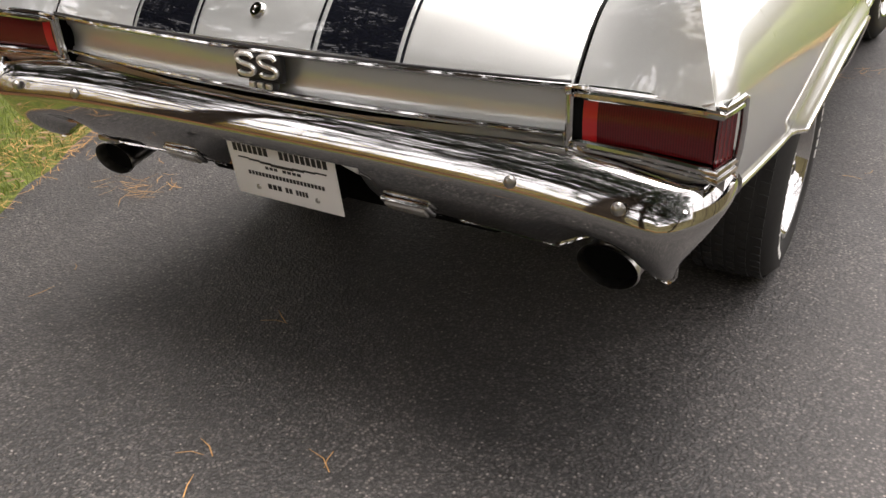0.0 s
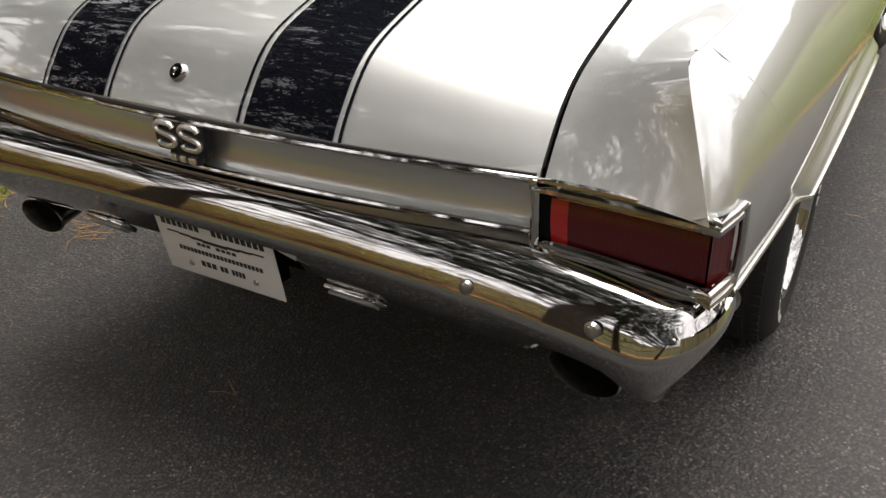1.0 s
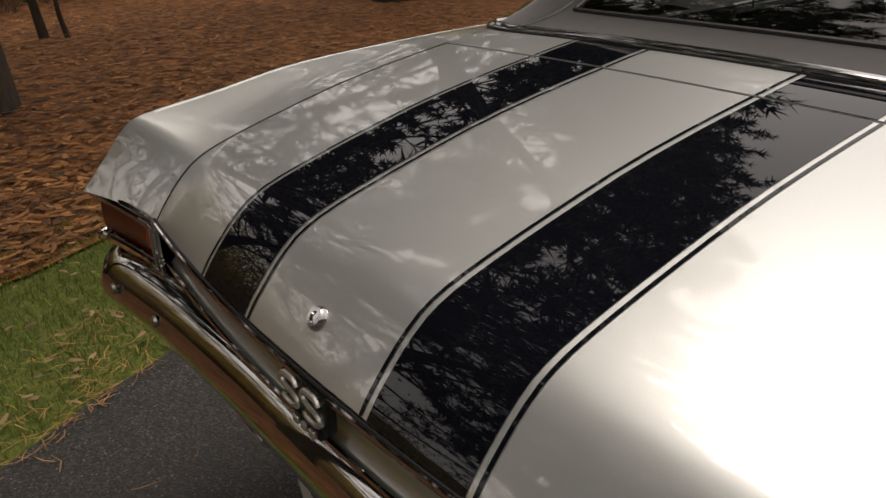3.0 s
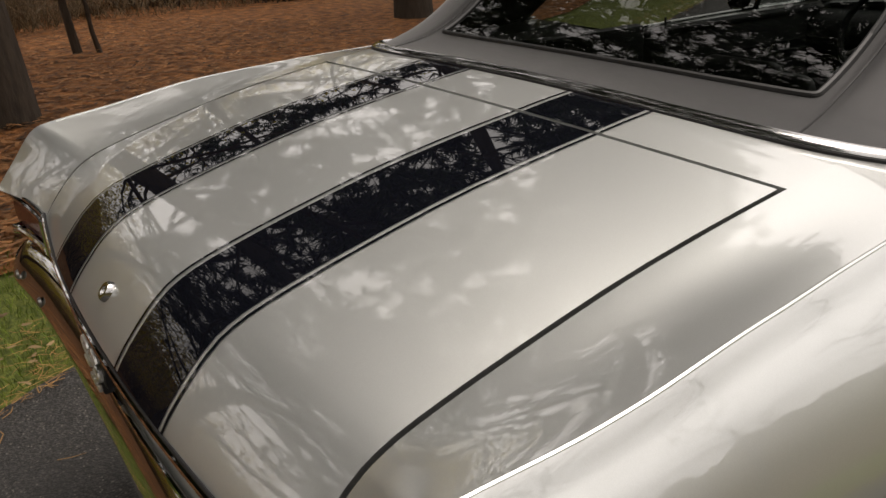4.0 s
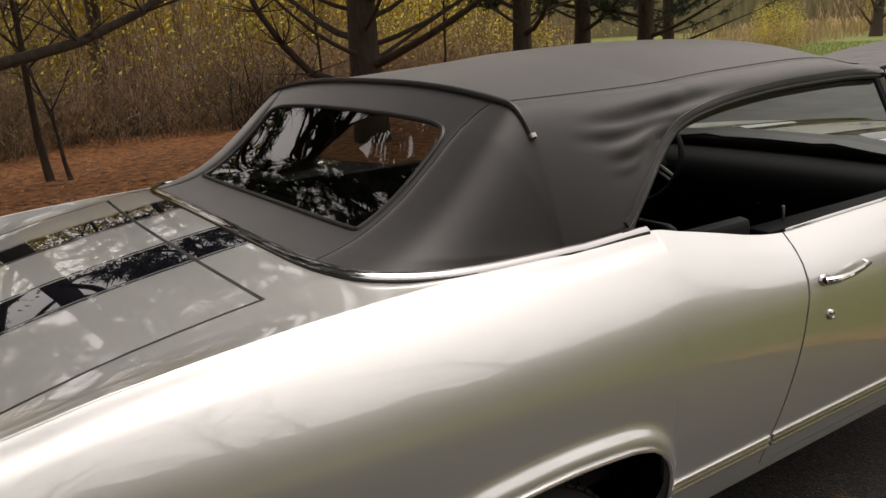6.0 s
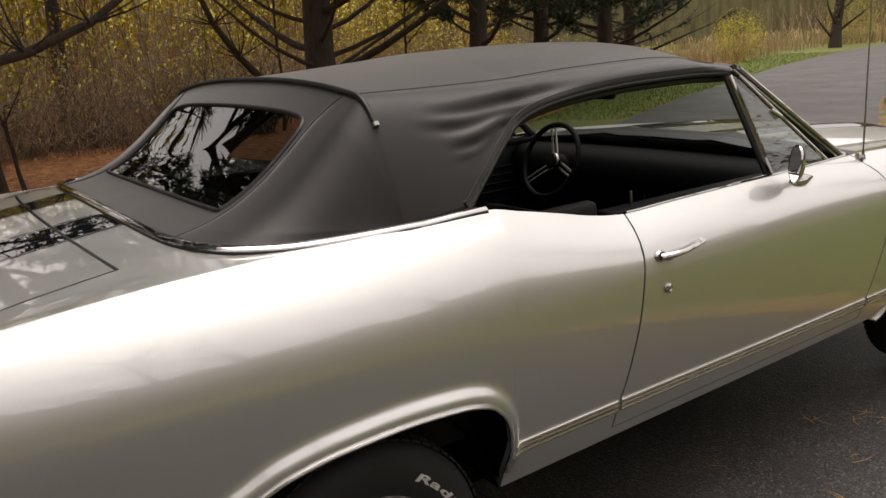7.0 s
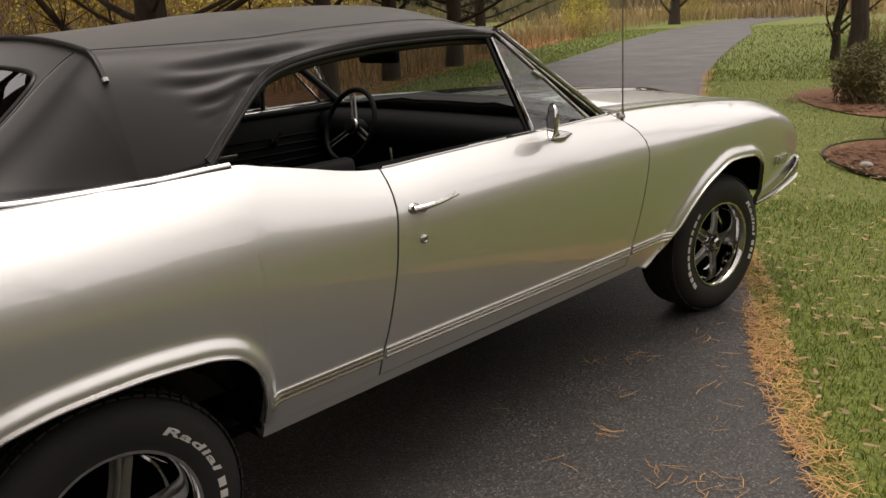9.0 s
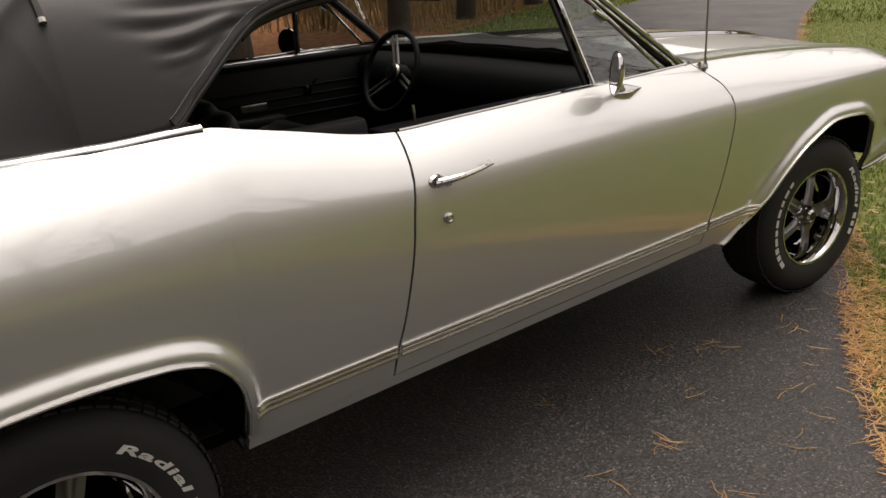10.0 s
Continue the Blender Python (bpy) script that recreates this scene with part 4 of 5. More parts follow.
def rear_cover(w, v):
    """From the rear bow (v = 0) down to the trim (v = 1)."""
    a = top_section(BOW, abs(w))
    b = Vector([f(abs(w)) for f in trim_curve])
    p = a.lerp(b, v)
    p.z -= .075 * math.sin(math.pi * v ** 1.2) * (1 - abs(w) ** 2.5)
    p += Vector((.35, -1, .25)).normalized() * .020 * math.sin(math.pi * v) ** 2 * max(0, abs(w) - .5) * 2 * ease((.97 - abs(w)) / .25)
    k = ease((abs(w) - seam_w(v) + .004) / .02) * ease((.98 - abs(w)) / .2)
    p += Vector((.5, -.8, .4)).normalized() * .007 * k * min(1, 6 * v) * min(1, 6 * (1 - v))
    if w < 0:
        p.x = -p.x
    return p


W_TOP = steps(0, .44, 20)[:-1] + steps(.44, 1, 58)
W_ALL = [-w for w in W_TOP[:0:-1]] + W_TOP
Y_TOP = sorted(set(steps(BOW, .70, 56) + steps(.70, 1.3, 14) + steps(1.3, 1.525, 12)))


def roof_point(w, y):
    p = top_section(y, abs(w))
    if w < 0:
        p.x = -p.x
    return p


top = part("soft_top", sheet(roof_point, W_ALL, Y_TOP, fold=.004, rims="abd"), FABRIC, car, "black vinyl convertible top, raised, creased at the sides", sharp=70)
# rear curtain with a window opening
WIN_W, WIN_V0, WIN_V1 = .485, .15, .70


WIN_C, WIN_H = (WIN_V0 + WIN_V1) / 2, (WIN_V1 - WIN_V0) / 2


def in_window(w, v):
    """Below 1 inside the opening, whose upper corners are rounder than the lower."""
    k = (v - WIN_C) / WIN_H
    a = abs(w) / (WIN_W * (1.0 - .030 * k))
    return (a ** 60 + abs(k) ** 60) ** (1 / 59) if k > 0 else (a ** 14 + abs(k) ** 9) ** (1 / 12)


def to_rim(w, dv):
    for _ in range(12):
        k = in_window(w, WIN_C + dv)
        w, dv = w / k, dv / k
    return w, WIN_C + dv


def window_rim(q):
    return to_rim(math.cos(q) * WIN_W, math.sin(q) * WIN_H)


bm = bmesh.new()
ws, vs_ = W_ALL, steps(0, 1, 57)
keep = [[in_window(w, v) > 1 for w in ws] for v in vs_]
verts = {}


def cover_vert(i, j):
    if (i, j) not in verts:
        w, v = ws[i], vs_[j]
        if not keep[j][i]:
            w, v = to_rim(w, v - WIN_C)
        verts[i, j] = bm.verts.new(rear_cover(w, v))
    return verts[i, j]


for j in range(len(vs_) - 1):
    for i in range(len(ws) - 1):
        cell = [(i, j), (i + 1, j), (i + 1, j + 1), (i, j + 1)]
        if any(keep[b][a] for a, b in cell):
            bm.faces.new([cover_vert(*c_) for c_ in cell])
bmesh.ops.remove_doubles(bm, verts=bm.verts, dist=1e-5)
bmesh.ops.reverse_faces(bm, faces=bm.faces)
curtain = part("rear_curtain", bm, FABRIC, top, "black vinyl rear curtain", sharp=70)
# one continuous shading where roof and quarter run into each other below the piping
shared = {}
for ob in (top, curtain):
    for vv in ob.data.vertices:
        if abs(vv.co.y - BOW) < 2e-4 and abs(vv.co.x) > .70:
            shared.setdefault((round(vv.co.x, 3), round(vv.co.z, 3)), []).append(vv.normal.copy())
for ob in (top, curtain):
    ns = []
    for vv in ob.data.vertices:
        n = vv.normal.copy()
        if abs(vv.co.y - BOW) < 2e-4 and abs(vv.co.x) > .70:
            n = sum(shared[round(vv.co.x, 3), round(vv.co.z, 3)], Vector()).normalized()
        ns.append(n)
    ob.data.normals_split_custom_set_from_vertices(ns)
rim = [rear_cover(*window_rim(2 * math.pi * k / 600)) for k in range(600)]
part("window_seal", tube(rim, .007, 8, closed=True), PIPING, top, "dark seal round the rear window")
glass_rows = [[rear_cover(window_rim(2 * math.pi * k / 240)[0] * r, WIN_C + (window_rim(2 * math.pi * k / 240)[1] - WIN_C) * r) for k in range(240)] for r in (.02, .35, .7, 1.0)]
bm = bmesh.new()
gr = [[bm.verts.new(p) for p in row] for row in glass_rows]
for a, b in zip(gr, gr[1:]):
    for k in range(240):
        bm.faces.new((a[k], a[(k + 1) % 240], b[(k + 1) % 240], b[k]))
bm.faces.new(gr[0][::-1])
rear_glass = part("rear_window", bm, REAR_GLASS, top, "dark glass rear window", sharp=180)
rear_glass.visible_shadow = False
def edge_tape(side, y, k):
    """Rows of a flat tape that follows the opening's edge, laid on the cover."""
    back = (0, .002, .009, .016, .018)[k]
    ty, tz = .01, low_z(y + .005) - low_z(y - .005)
    L = math.hypot(ty, tz)
    yb, zb = y - back * tz / L, low_z(y) + back * ty / L
    a, b = .55, 1.0
    for _ in range(24):
        m_ = (a + b) / 2
        a, b = (m_, b) if top_section(yb, m_).z > zb else (a, m_)
    p = top_section(yb, a) + Vector((.0045, 0, .003)) * (.4, 1.0, .75, 1.0, .0)[k]
    return Vector((p.x * side, p.y, p.z))


part("bow_piping", tube([roof_point(w, BOW) + Vector((0, -.002, .003)) for w in steps(-.785, .785, 60)], .0075, 8), PIPING, top, "black piping over the rear bow")
for s in (1, -1):
    part("piping_tip", tube([roof_point(s * w, BOW) + Vector((s * .003, -.002, .003)) for w in (.785, .797)], .0082, 8), STEEL, top, "small metal piping end")
    part("curtain_seam", tube([rear_cover(s * (seam_w(v) + .002), v) for v in steps(.02, .98, 25)], .0024, 6), PIPING, top, "sewn seam beside the rear window")
    part("roof_seam", tube([roof_point(s * .60, y) + Vector((0, 0, .0005)) for y in steps(BOW, 1.5, 24)], .0018, 6), PIPING, top)
    edge = [Vector((s * (low_x(y) - .004), y, low_z(y) - .004)) for y in steps(.288, 1.47, 44)]
    part("edge_binding", tube(edge, .008, 8), PIPING, top, "black binding round the side opening")
    tape = sheet(lambda y, k: edge_tape(s, y, int(k)), steps(.296, 1.47, 60), list(range(5)), flip=s < 0)
    bmesh.ops.recalc_face_normals(tape, faces=tape.faces)
    part("binding_tape", tape, FABRIC, top, "flat black tape sewn along the opening", sharp=60)
    part("inner_rail", tube([p + Vector((-s * .03, 0, -.014)) for p in edge[8:]], .014, 8), BLACK_TRIM, top)
part("header_seal", tube([(x, 1.53 + .03 * (1 - (x / .7) ** 2), 1.385 + .028 * (1 - (x / .7) ** 4)) for x in steps(-.70, .70, 24)], .014, 8), BLACK_TRIM, top)

trim_path = [Vector([f(abs(w)) for f in trim_curve]) for w in steps(1, 0, 40)]
right = [Vector((lerp(.829, .820, k / 8), lerp(.345, .14, k / 8), zt(lerp(.345, .14, k / 8)) + .0005)) for k in range(8)] + trim_path
whole = right + [Vector((-p.x, p.y, p.z)) for p in right[-2::-1]]
def band(points, section, mat, name, label=""):
    """A flat strip with a fixed cross-section (out, up) along a path in plan."""
    def f(k, i):
        i = int(i)
        d = points[min(i + 1, len(points) - 1)] - points[max(i - 1, 0)]
        n = Vector((d.y, -d.x, 0)).normalized()
        o, up = section[int(k)]
        return points[i] + n * -o + Vector((0, 0, up))
    bm = sheet(f, list(range(len(section))), list(range(len(points))))
    bmesh.ops.recalc_face_normals(bm, faces=bm.faces)
    return part(name, bm, mat, car, label, sharp=40)


band(whole, [(-.003, .006), (.001, .0110), (.007, .0105), (.0175, .0040), (.0190, .0010), (.0175, -.003)], CHROME, "top_trim", "flat chrome trim round the foot of the soft top")
band(whole, [(.012, -.0010), (.0195, -.0008), (.0202, -.0015), (.0204, -.006)], BLACK_TRIM, "trim_gasket", "thin black gasket under the chrome trim")
both_sides("wing_ridge", lambda: tube([(xt(y) - .0022, y, zt(y) - .0026) for y in steps(-1.13, .345, 60)], .0036, 8), PAINT, "rounded ridge along the rear wing")
both_sides("weld_seam", lambda: tube([(side_x(lerp(-1.10, -.985, k / 8), lerp(1.043, .872, k / 8)) - .0006, lerp(-1.10, -.985, k / 8), lerp(1.043, .872, k / 8)) for k in range(9)], .0008, 6), PAINT)

# windscreen and its frame
def screen(u, v):
    x = lerp(lerp(-.815, .815, u), lerp(-.705, .705, u), v)
    k = 1 - (2 * u - 1) ** 2
    return (x, lerp(1.965 + .13 * k, 1.485 + .055 * k, v), lerp(1.045 + .01 * k, 1.392 + .026 * k, v))


ws_ = part("windscreen", sheet(screen, steps(0, 1, 21), steps(0, 1, 9)), GLASS, car, "clear windscreen")
ws_.visible_shadow = False
for s, u in ((1, 1), (-1, 0)):
    pil = [Vector(screen(u, v)) for v in steps(0, 1, 9)]
    frame_part = part("windscreen_pillar", tube([p + Vector((s * .004, -.006, 0)) for p in pil], .021, 10), BLACK_TRIM, car, "black pillar with chrome edges")
    part("pillar_chrome", tube([p + Vector((s * .019, .012, .004)) for p in pil], .008, 8), CHROME, frame_part)
    part("pillar_chrome", tube([p + Vector((s * .018, -.020, .002)) for p in pil], .0055, 8), CHROME, frame_part)
    top_c, low_b, low_f = Vector((s * .722, 1.455, 1.375)), Vector((s * .846, 1.512, 1.056)), Vector((s * .838, 1.85, 1.058))
    up_f = Vector((s * .728, 1.490, 1.372))
    vent = part("vent_window", tube([low_b, top_c], [.011, .009], 8), CHROME, car, "chrome-framed vent window")
    part("vent_frame", tube([up_f, low_f], .007, 8), CHROME, vent)
    part("vent_frame", tube([low_f, low_b], .005, 8), CHROME, vent)
    part("vent_seal", tube([low_b + Vector((-s * .012, -.012, 0)), top_c + Vector((-s * .01, -.014, 0))], .008, 8), BLACK_TRIM, vent)
    part("vent_catch", join(tube([up_f.lerp(low_f, .38) + Vector((s * .004, -.02, 0)), up_f.lerp(low_f, .46) + Vector((s * .010, -.012, 0))], .008, 8)), CHROME, vent)
    bm = bmesh.new()
    bm.faces.new([bm.verts.new(p) for p in (low_b, low_f, up_f, top_c)])
    pane = part("pane", bm, VENT_GLASS, vent)
    pane.visible_shadow = False
part("scuttle", sheet(lambda u, v: (lerp(-.81, .81, u), lerp(1.90, 2.12, v) + .08 * (1 - (2 * u - 1) ** 2) * (1 - v), lerp(1.035, 1.052, v)), steps(0, 1, 12), [0, 1]), BLACK_TRIM, car)

# ---- cabin ----
part("cabin_floor", box(0, 1.05, .40, 1.55, 2.1, .03), CARPET, car)
part("fire_wall", box(0, 2.02, .70, 1.60, .04, .62), GAP, car)
part("seat_bulkhead", box(0, .02, .78, 1.50, .05, .66), VINYL, car)
part("parcel_shelf", box(0, -.16, 1.085, 1.36, .36, .03), VINYL, car)
both_sides("door_lining", lambda: box(.805, 1.40, .78, .05, 1.22, .50, .02), VINYL, "black ribbed door lining")
both_sides("quarter_lining", lambda: box(.77, .42, .80, .05, .72, .56, .02), VINYL)
for z in (.80, .84, .88, .92):
    both_sides("lining_rib", lambda: tube([(.778, y, z) for y in steps(.92, 1.85, 6)], .006, 6), PLASTIC)
both_sides("lining_cap", lambda: box(.80, 1.36, 1.035, .075, 1.14, .022, .008), PLASTIC)
both_sides("arm_rest", lambda: box(.745, 1.18, .80, .07, .34, .05, .015), VINYL)
both_sides("arm_rest_plate", lambda: box(.742, 1.22, .868, .008, .12, .028, .003), STEEL)
both_sides("window_crank", lambda: join(moved(lathe([(.0001, .02), (.016, .018), (.022, 0)], 16, "Z"), Matrix.Translation((.78, 1.50, .90)) @ pose(0, 0, 0, 0, -90)), tube([(.76, 1.50, .90), (.745, 1.53, .95)], .006, 6)), CHROME, "chrome window crank")
dash_profile = [(1.98, .62), (1.86, .70), (1.80, .82), (1.775, .92), (1.78, .985), (1.82, 1.018), (1.92, 1.03), (2.02, 1.03)]
part("dashboard", sheet(lambda u, k: (lerp(-.78, .78, u), *dash_profile[int(k)]), steps(0, 1, 10), list(range(8))), PLASTIC, car, "black padded dashboard", sharp=50)
for x in (.10, .22):
    part("dash_knob", moved(lathe([(.0001, .02), (.010, .018), (.012, 0)], 14, "Z"), Matrix.Translation((x, 1.775, .86)) @ pose(0, 0, 0, 90)), CHROME, car)
SW = Matrix.Translation((-.40, 1.69, .982)) @ pose(0, 0, 0, 68)
sw = part("steering_wheel", moved(tube([(.170 * math.cos(q), .170 * math.sin(q), 0) for q in steps(0, 2 * math.pi, 49)[:-1]], .0125, 10, closed=True), SW), PLASTIC, car, "black steering wheel with bright spokes")
for q in (105, 222, 340):
    c_, s_ = math.cos(radians(q)), math.sin(radians(q))
    for o in (-.012, .012):
        part("spoke", moved(tube([(.03 * c_ - o * s_, .03 * s_ + o * c_, -.03), (.163 * c_ - o * s_, .163 * s_ + o * c_, -.004)], .006, 6), SW), STEEL, sw, "bright steel spoke")
part("hub", moved(lathe([(.0001, .012), (.03, .008), (.04, -.02), (.045, -.06)], 24, "Z"), SW), PLASTIC, sw)
part("hub_ring", moved(lathe([(.036, -.004), (.041, -.012)], 24, "Z"), SW), STEEL, sw)
part("column", moved(tube([(0, 0, -.05), (0, 0, -.32)], .035, 12), SW), PLASTIC, sw)


def seat(x):
    cush = box(x, 1.12, .58, .52, .50, .16, .05)
    s_ = part("front_seat", cush, VINYL, car, "black vinyl bucket seat")
    part("backrest", box(x, .86, .76, .50, .12, .44, .05, pose(0, 0, 0, 14)), VINYL, s_, sharp=60)
    part("headrest", box(x, .81, .945, .30, .10, .12, .045, pose(0, 0, 0, 14)), VINYL, s_, sharp=60)
    part("seat_trim", tube([(x + .262, .94, .62), (x + .262, .86, .82), (x + .262, .82, .93)], .008, 8), STEEL, s_)


seat(.37)
seat(-.37)
rs = part("rear_seat", box(0, .34, .58, 1.2, .45, .16, .05), VINYL, car, "black vinyl rear bench seat")
part("backrest", box(0, .12, .82, 1.25, .12, .46, .05, pose(0, 0, 0, 16)), VINYL, rs, sharp=60)
part("interior_mirror", join(box(0, 1.56, 1.312, .24, .03, .066, .012), tube([(0, 1.56, 1.35), (0, 1.54, 1.40)], .006, 6)), PLASTIC, car, "black interior mirror")
both_sides("sun_visor", lambda: box(.33, 1.44, 1.385, .40, .12, .018, .006, pose(0, 0, 0, -12)), VINYL)

# ==== the place ====
DRIVE_R = [(0, 24.0, -22.0), (.12, 14.5, -8.4), (.20, 8.6, -2.4), (.25, 4.6, -.15), (.28, 2.75, 1.0), (.30, 1.90, 1.62), (.36, .81, 3.32), (.55, -4.72, 13.2), (.66, -7.4, 19.0), (.78, -12.3, 31.0), (.9, -18.5, 47.0), (1, -20, 70)]
DRIVE_L = [(0, 9.5, -25.0), (.12, 2.4, -9.0), (.22, -1.0, -2.3), (.30, -2.55, .55), (.36, -3.9, 2.9), (.55, -9.6, 13.6), (.66, -12.8, 20.6), (.78, -17.6, 32.0), (.9, -22.5, 47.5), (1, -26, 70)]
edge_r = [spline(*[(p[0], p[i]) for p in DRIVE_R]) for i in (1, 2)]
edge_l = [spline(*[(p[0], p[i]) for p in DRIVE_L]) for i in (1, 2)]


def at_r(u):
    return Vector((edge_r[0](u), edge_r[1](u), 0))


def at_l(u):
    return Vector((edge_l[0](u), edge_l[1](u), 0))


def outward(curve, u, left):
    d = (curve(min(u + .004, 1)) - curve(max(u - .004, 0))).normalized()
    return Vector((-d.y, d.x, 0)) if left else Vector((d.y, -d.x, 0))


rng = np.random.default_rng(11)
ground = tagged(part("ground", sheet(lambda u, v: (lerp(-400, 400, u), lerp(-400, 400, v), -.015), steps(0, 1, 3), steps(0, 1, 3)), SOIL), "short green lawn soil reaching to the woods", "ground", kind="structure")


def drive_point(u, v):
    wob = .035 * noise.noise(Vector((v * 160, 7.3 if u < .5 else 2.1, 0)))
    a, b = at_l(v), at_r(v)
    d = (b - a).normalized()
    p = a.lerp(b, u) + d * wob * (1 if u > .5 else -1) * (1 if u in (0, 1) else 0)
    return (p.x, p.y, 0)


DRIVE_V = sorted(set(steps(0, .2, 20) + steps(.2, .4, 120) + steps(.4, 1, 70)))
drive = tagged(part("road", sheet(drive_point, [0, .1, .3, .5, .7, .9, 1], DRIVE_V, fold=.03), ASPHALT), "worn dark asphalt driveway with pale specks and stains", "driveway", kind="structure")


def zone(name, inner, outer, z, us, mat, label, cat, seed):
    """A ground cover beside the left edge of the drive, from inner to outer metres away."""
    def f(u, v):
        w = lerp(inner(v), outer(v), u)
        k = .25 * noise.noise(Vector((v * 60, seed, 0))) if u in (0, 1) else 0
        p = at_l(v) + outward(at_l, v, True) * (w + k)
        return (p.x, p.y, z + (.03 * noise.noise(p * .8) + .015 if 0 < u < 1 else 0))
    return tagged(part(name, sheet(f, steps(0, 1, 14), us), mat), label, cat, kind="structure")


strip = spline((0, 1.2), (.22, 1.0), (.3, 1.05), (.45, 1.6), (.6, 2.4), (1, 3.2))
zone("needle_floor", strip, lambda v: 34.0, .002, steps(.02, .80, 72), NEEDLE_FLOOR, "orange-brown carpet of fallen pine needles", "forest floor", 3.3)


litter_from = spline((0, 1.3), (.25, 1.5), (.29, 2.6), (.33, 6.5), (.40, 6.5))


def wood_floor(u, v):
    q = lerp(.0, .40, v)
    p = at_r(q) + outward(at_r, q, False) * (lerp(litter_from(q), 48, u) + (1.2 * noise.noise(Vector((v * 30, 5, 0))) if u == 0 else 0))
    return (p.x, p.y, .003 + (.04 * (noise.noise(p * .5) + 1) if 0 < u < 1 else 0))


tagged(part("litter_floor", sheet(wood_floor, steps(0, 1, 12), steps(0, 1, 24)), LITTER_FLOOR), "grey-brown leaf litter under the bare trees", "forest floor", kind="structure")


# --- blades, needles and leaves, in numbers nobody counts ---
def blades(centres, height, width, lean, rng_):
    n = len(centres)
    ang = rng_.uniform(0, 2 * math.pi, n)
    h = height * rng_.uniform(.55, 1.25, n)
    w = width * rng_.uniform(.7, 1.3, n)
    la = rng_.uniform(0, 2 * math.pi, n)
    ln = lean * rng_.uniform(.2, 1.2, n) * h
    side = np.stack([np.cos(ang), np.sin(ang), np.zeros(n)], 1) * w[:, None]
    tip = np.stack([np.cos(la) * ln, np.sin(la) * ln, h], 1)
    mid = tip * np.array([.35, .35, .62])
    v_ = np.empty((n, 5, 3))
    v_[:, 0], v_[:, 1] = centres - side, centres + side
    v_[:, 2], v_[:, 3] = centres + mid + side * .7, centres + mid - side * .7
    v_[:, 4] = centres + tip
    f_ = []
    for i in range(0, 5 * n, 5):
        f_.append((i, i + 1, i + 2, i + 3))
        f_.append((i + 3, i + 2, i + 4))
    return v_.reshape(-1, 3), f_


def litter(centres, length, width, rng_, rise=.01):
    """Flat slivers lying any way round."""
    n = len(centres)
    ang = rng_.uniform(0, 2 * math.pi, n)
    L = length * rng_.uniform(.6, 1.3, n) / 2
    d = np.stack([np.cos(ang), np.sin(ang), rng_.uniform(-.12, .12, n)], 1) * L[:, None]
    s_ = np.stack([-np.sin(ang), np.cos(ang), np.zeros(n)], 1) * (width * rng_.uniform(.7, 1.3, n))[:, None] / 2
    bend = np.stack([-np.sin(ang), np.cos(ang), np.zeros(n)], 1) * (L * rng_.uniform(-.35, .35, n))[:, None]
    c_ = centres + np.array([0, 0, rise]) * rng_.uniform(.3, 1, n)[:, None]
    v_ = np.empty((n, 6, 3))
    v_[:, 0], v_[:, 1] = c_ - d - s_, c_ - d + s_
    v_[:, 2], v_[:, 3] = c_ + bend + s_, c_ + bend - s_
    v_[:, 4], v_[:, 5] = c_ + d + s_ * .4, c_ + d - s_ * .4
    f_ = []
    for i in range(0, 6 * n, 6):
        f_ += [(i, i + 1, i + 2, i + 3), (i + 3, i + 2, i + 4, i + 5)]
    return v_.reshape(-1, 3), f_


def along(curve, left, n, u0, u1, w0, w1, rng_, power=1.0, z=0.0):
    us = rng_.uniform(u0, u1, n)
    ws_ = w0 + (w1 - w0) * rng_.uniform(0, 1, n) ** power
    out_ = []
    for u, w in zip(us, ws_):
        p = curve(u) + outward(curve, u, left) * w
        out_.append((p.x, p.y, z))
    return np.array(out_)


lawn = np.concatenate([along(at_r, False, 64000, .27, .40, .04, 5.0, rng, 1.2, -.015), along(at_r, False, 66000, .385, .60, .05, 8.0, rng, 1.3, -.015)])
lawn = np.concatenate([lawn, along(at_r, False, 9000, .10, .27, .05, 6.0, rng, 1.3, -.015)])
stuff("lawn_grass", *blades(lawn, .030, .0019, 1.1, rng), GRASS, "short green grass with yellowed blades", "grass")
far_lawn = np.concatenate([along(at_r, False, 16000, .55, .85, 0, 8.0, rng, 1.0, -.015), along(at_l, True, 12000, .50, .85, 0, 3.0, rng, 1.0, -.015)])
stuff("verge_grass", *blades(far_lawn, .07, .008, .9, rng), GRASS, "green verge beside the drive", "grass")
left_lawn = along(at_l, True, 26000, .18, .36, .03, 1.35, rng, 1.0, -.012)
stuff("strip_grass", *blades(left_lawn, .045, .0016, 1.0, rng), GRASS, "thin green strip with fallen leaves", "grass")
tall = np.concatenate([along(at_l, True, 5200, .50, .92, 2.9, 9.0, rng, 1.3, 0), along(at_r, False, 3800, .53, .76, 3.4, 13.0, rng, .9, 0)])
stuff("tall_dry_grass", *blades(tall, .75, .012, .5, rng), DRY_GRASS, "tall straw-coloured dry grass", "grass")
weeds = along(at_r, False, 5200, .52, .70, 2.6, 9.0, rng, .9, 0)
stuff("green_weeds", *blades(weeds, .42, .012, .7, rng), GRASS, "rank yellow-green weeds", "weeds")

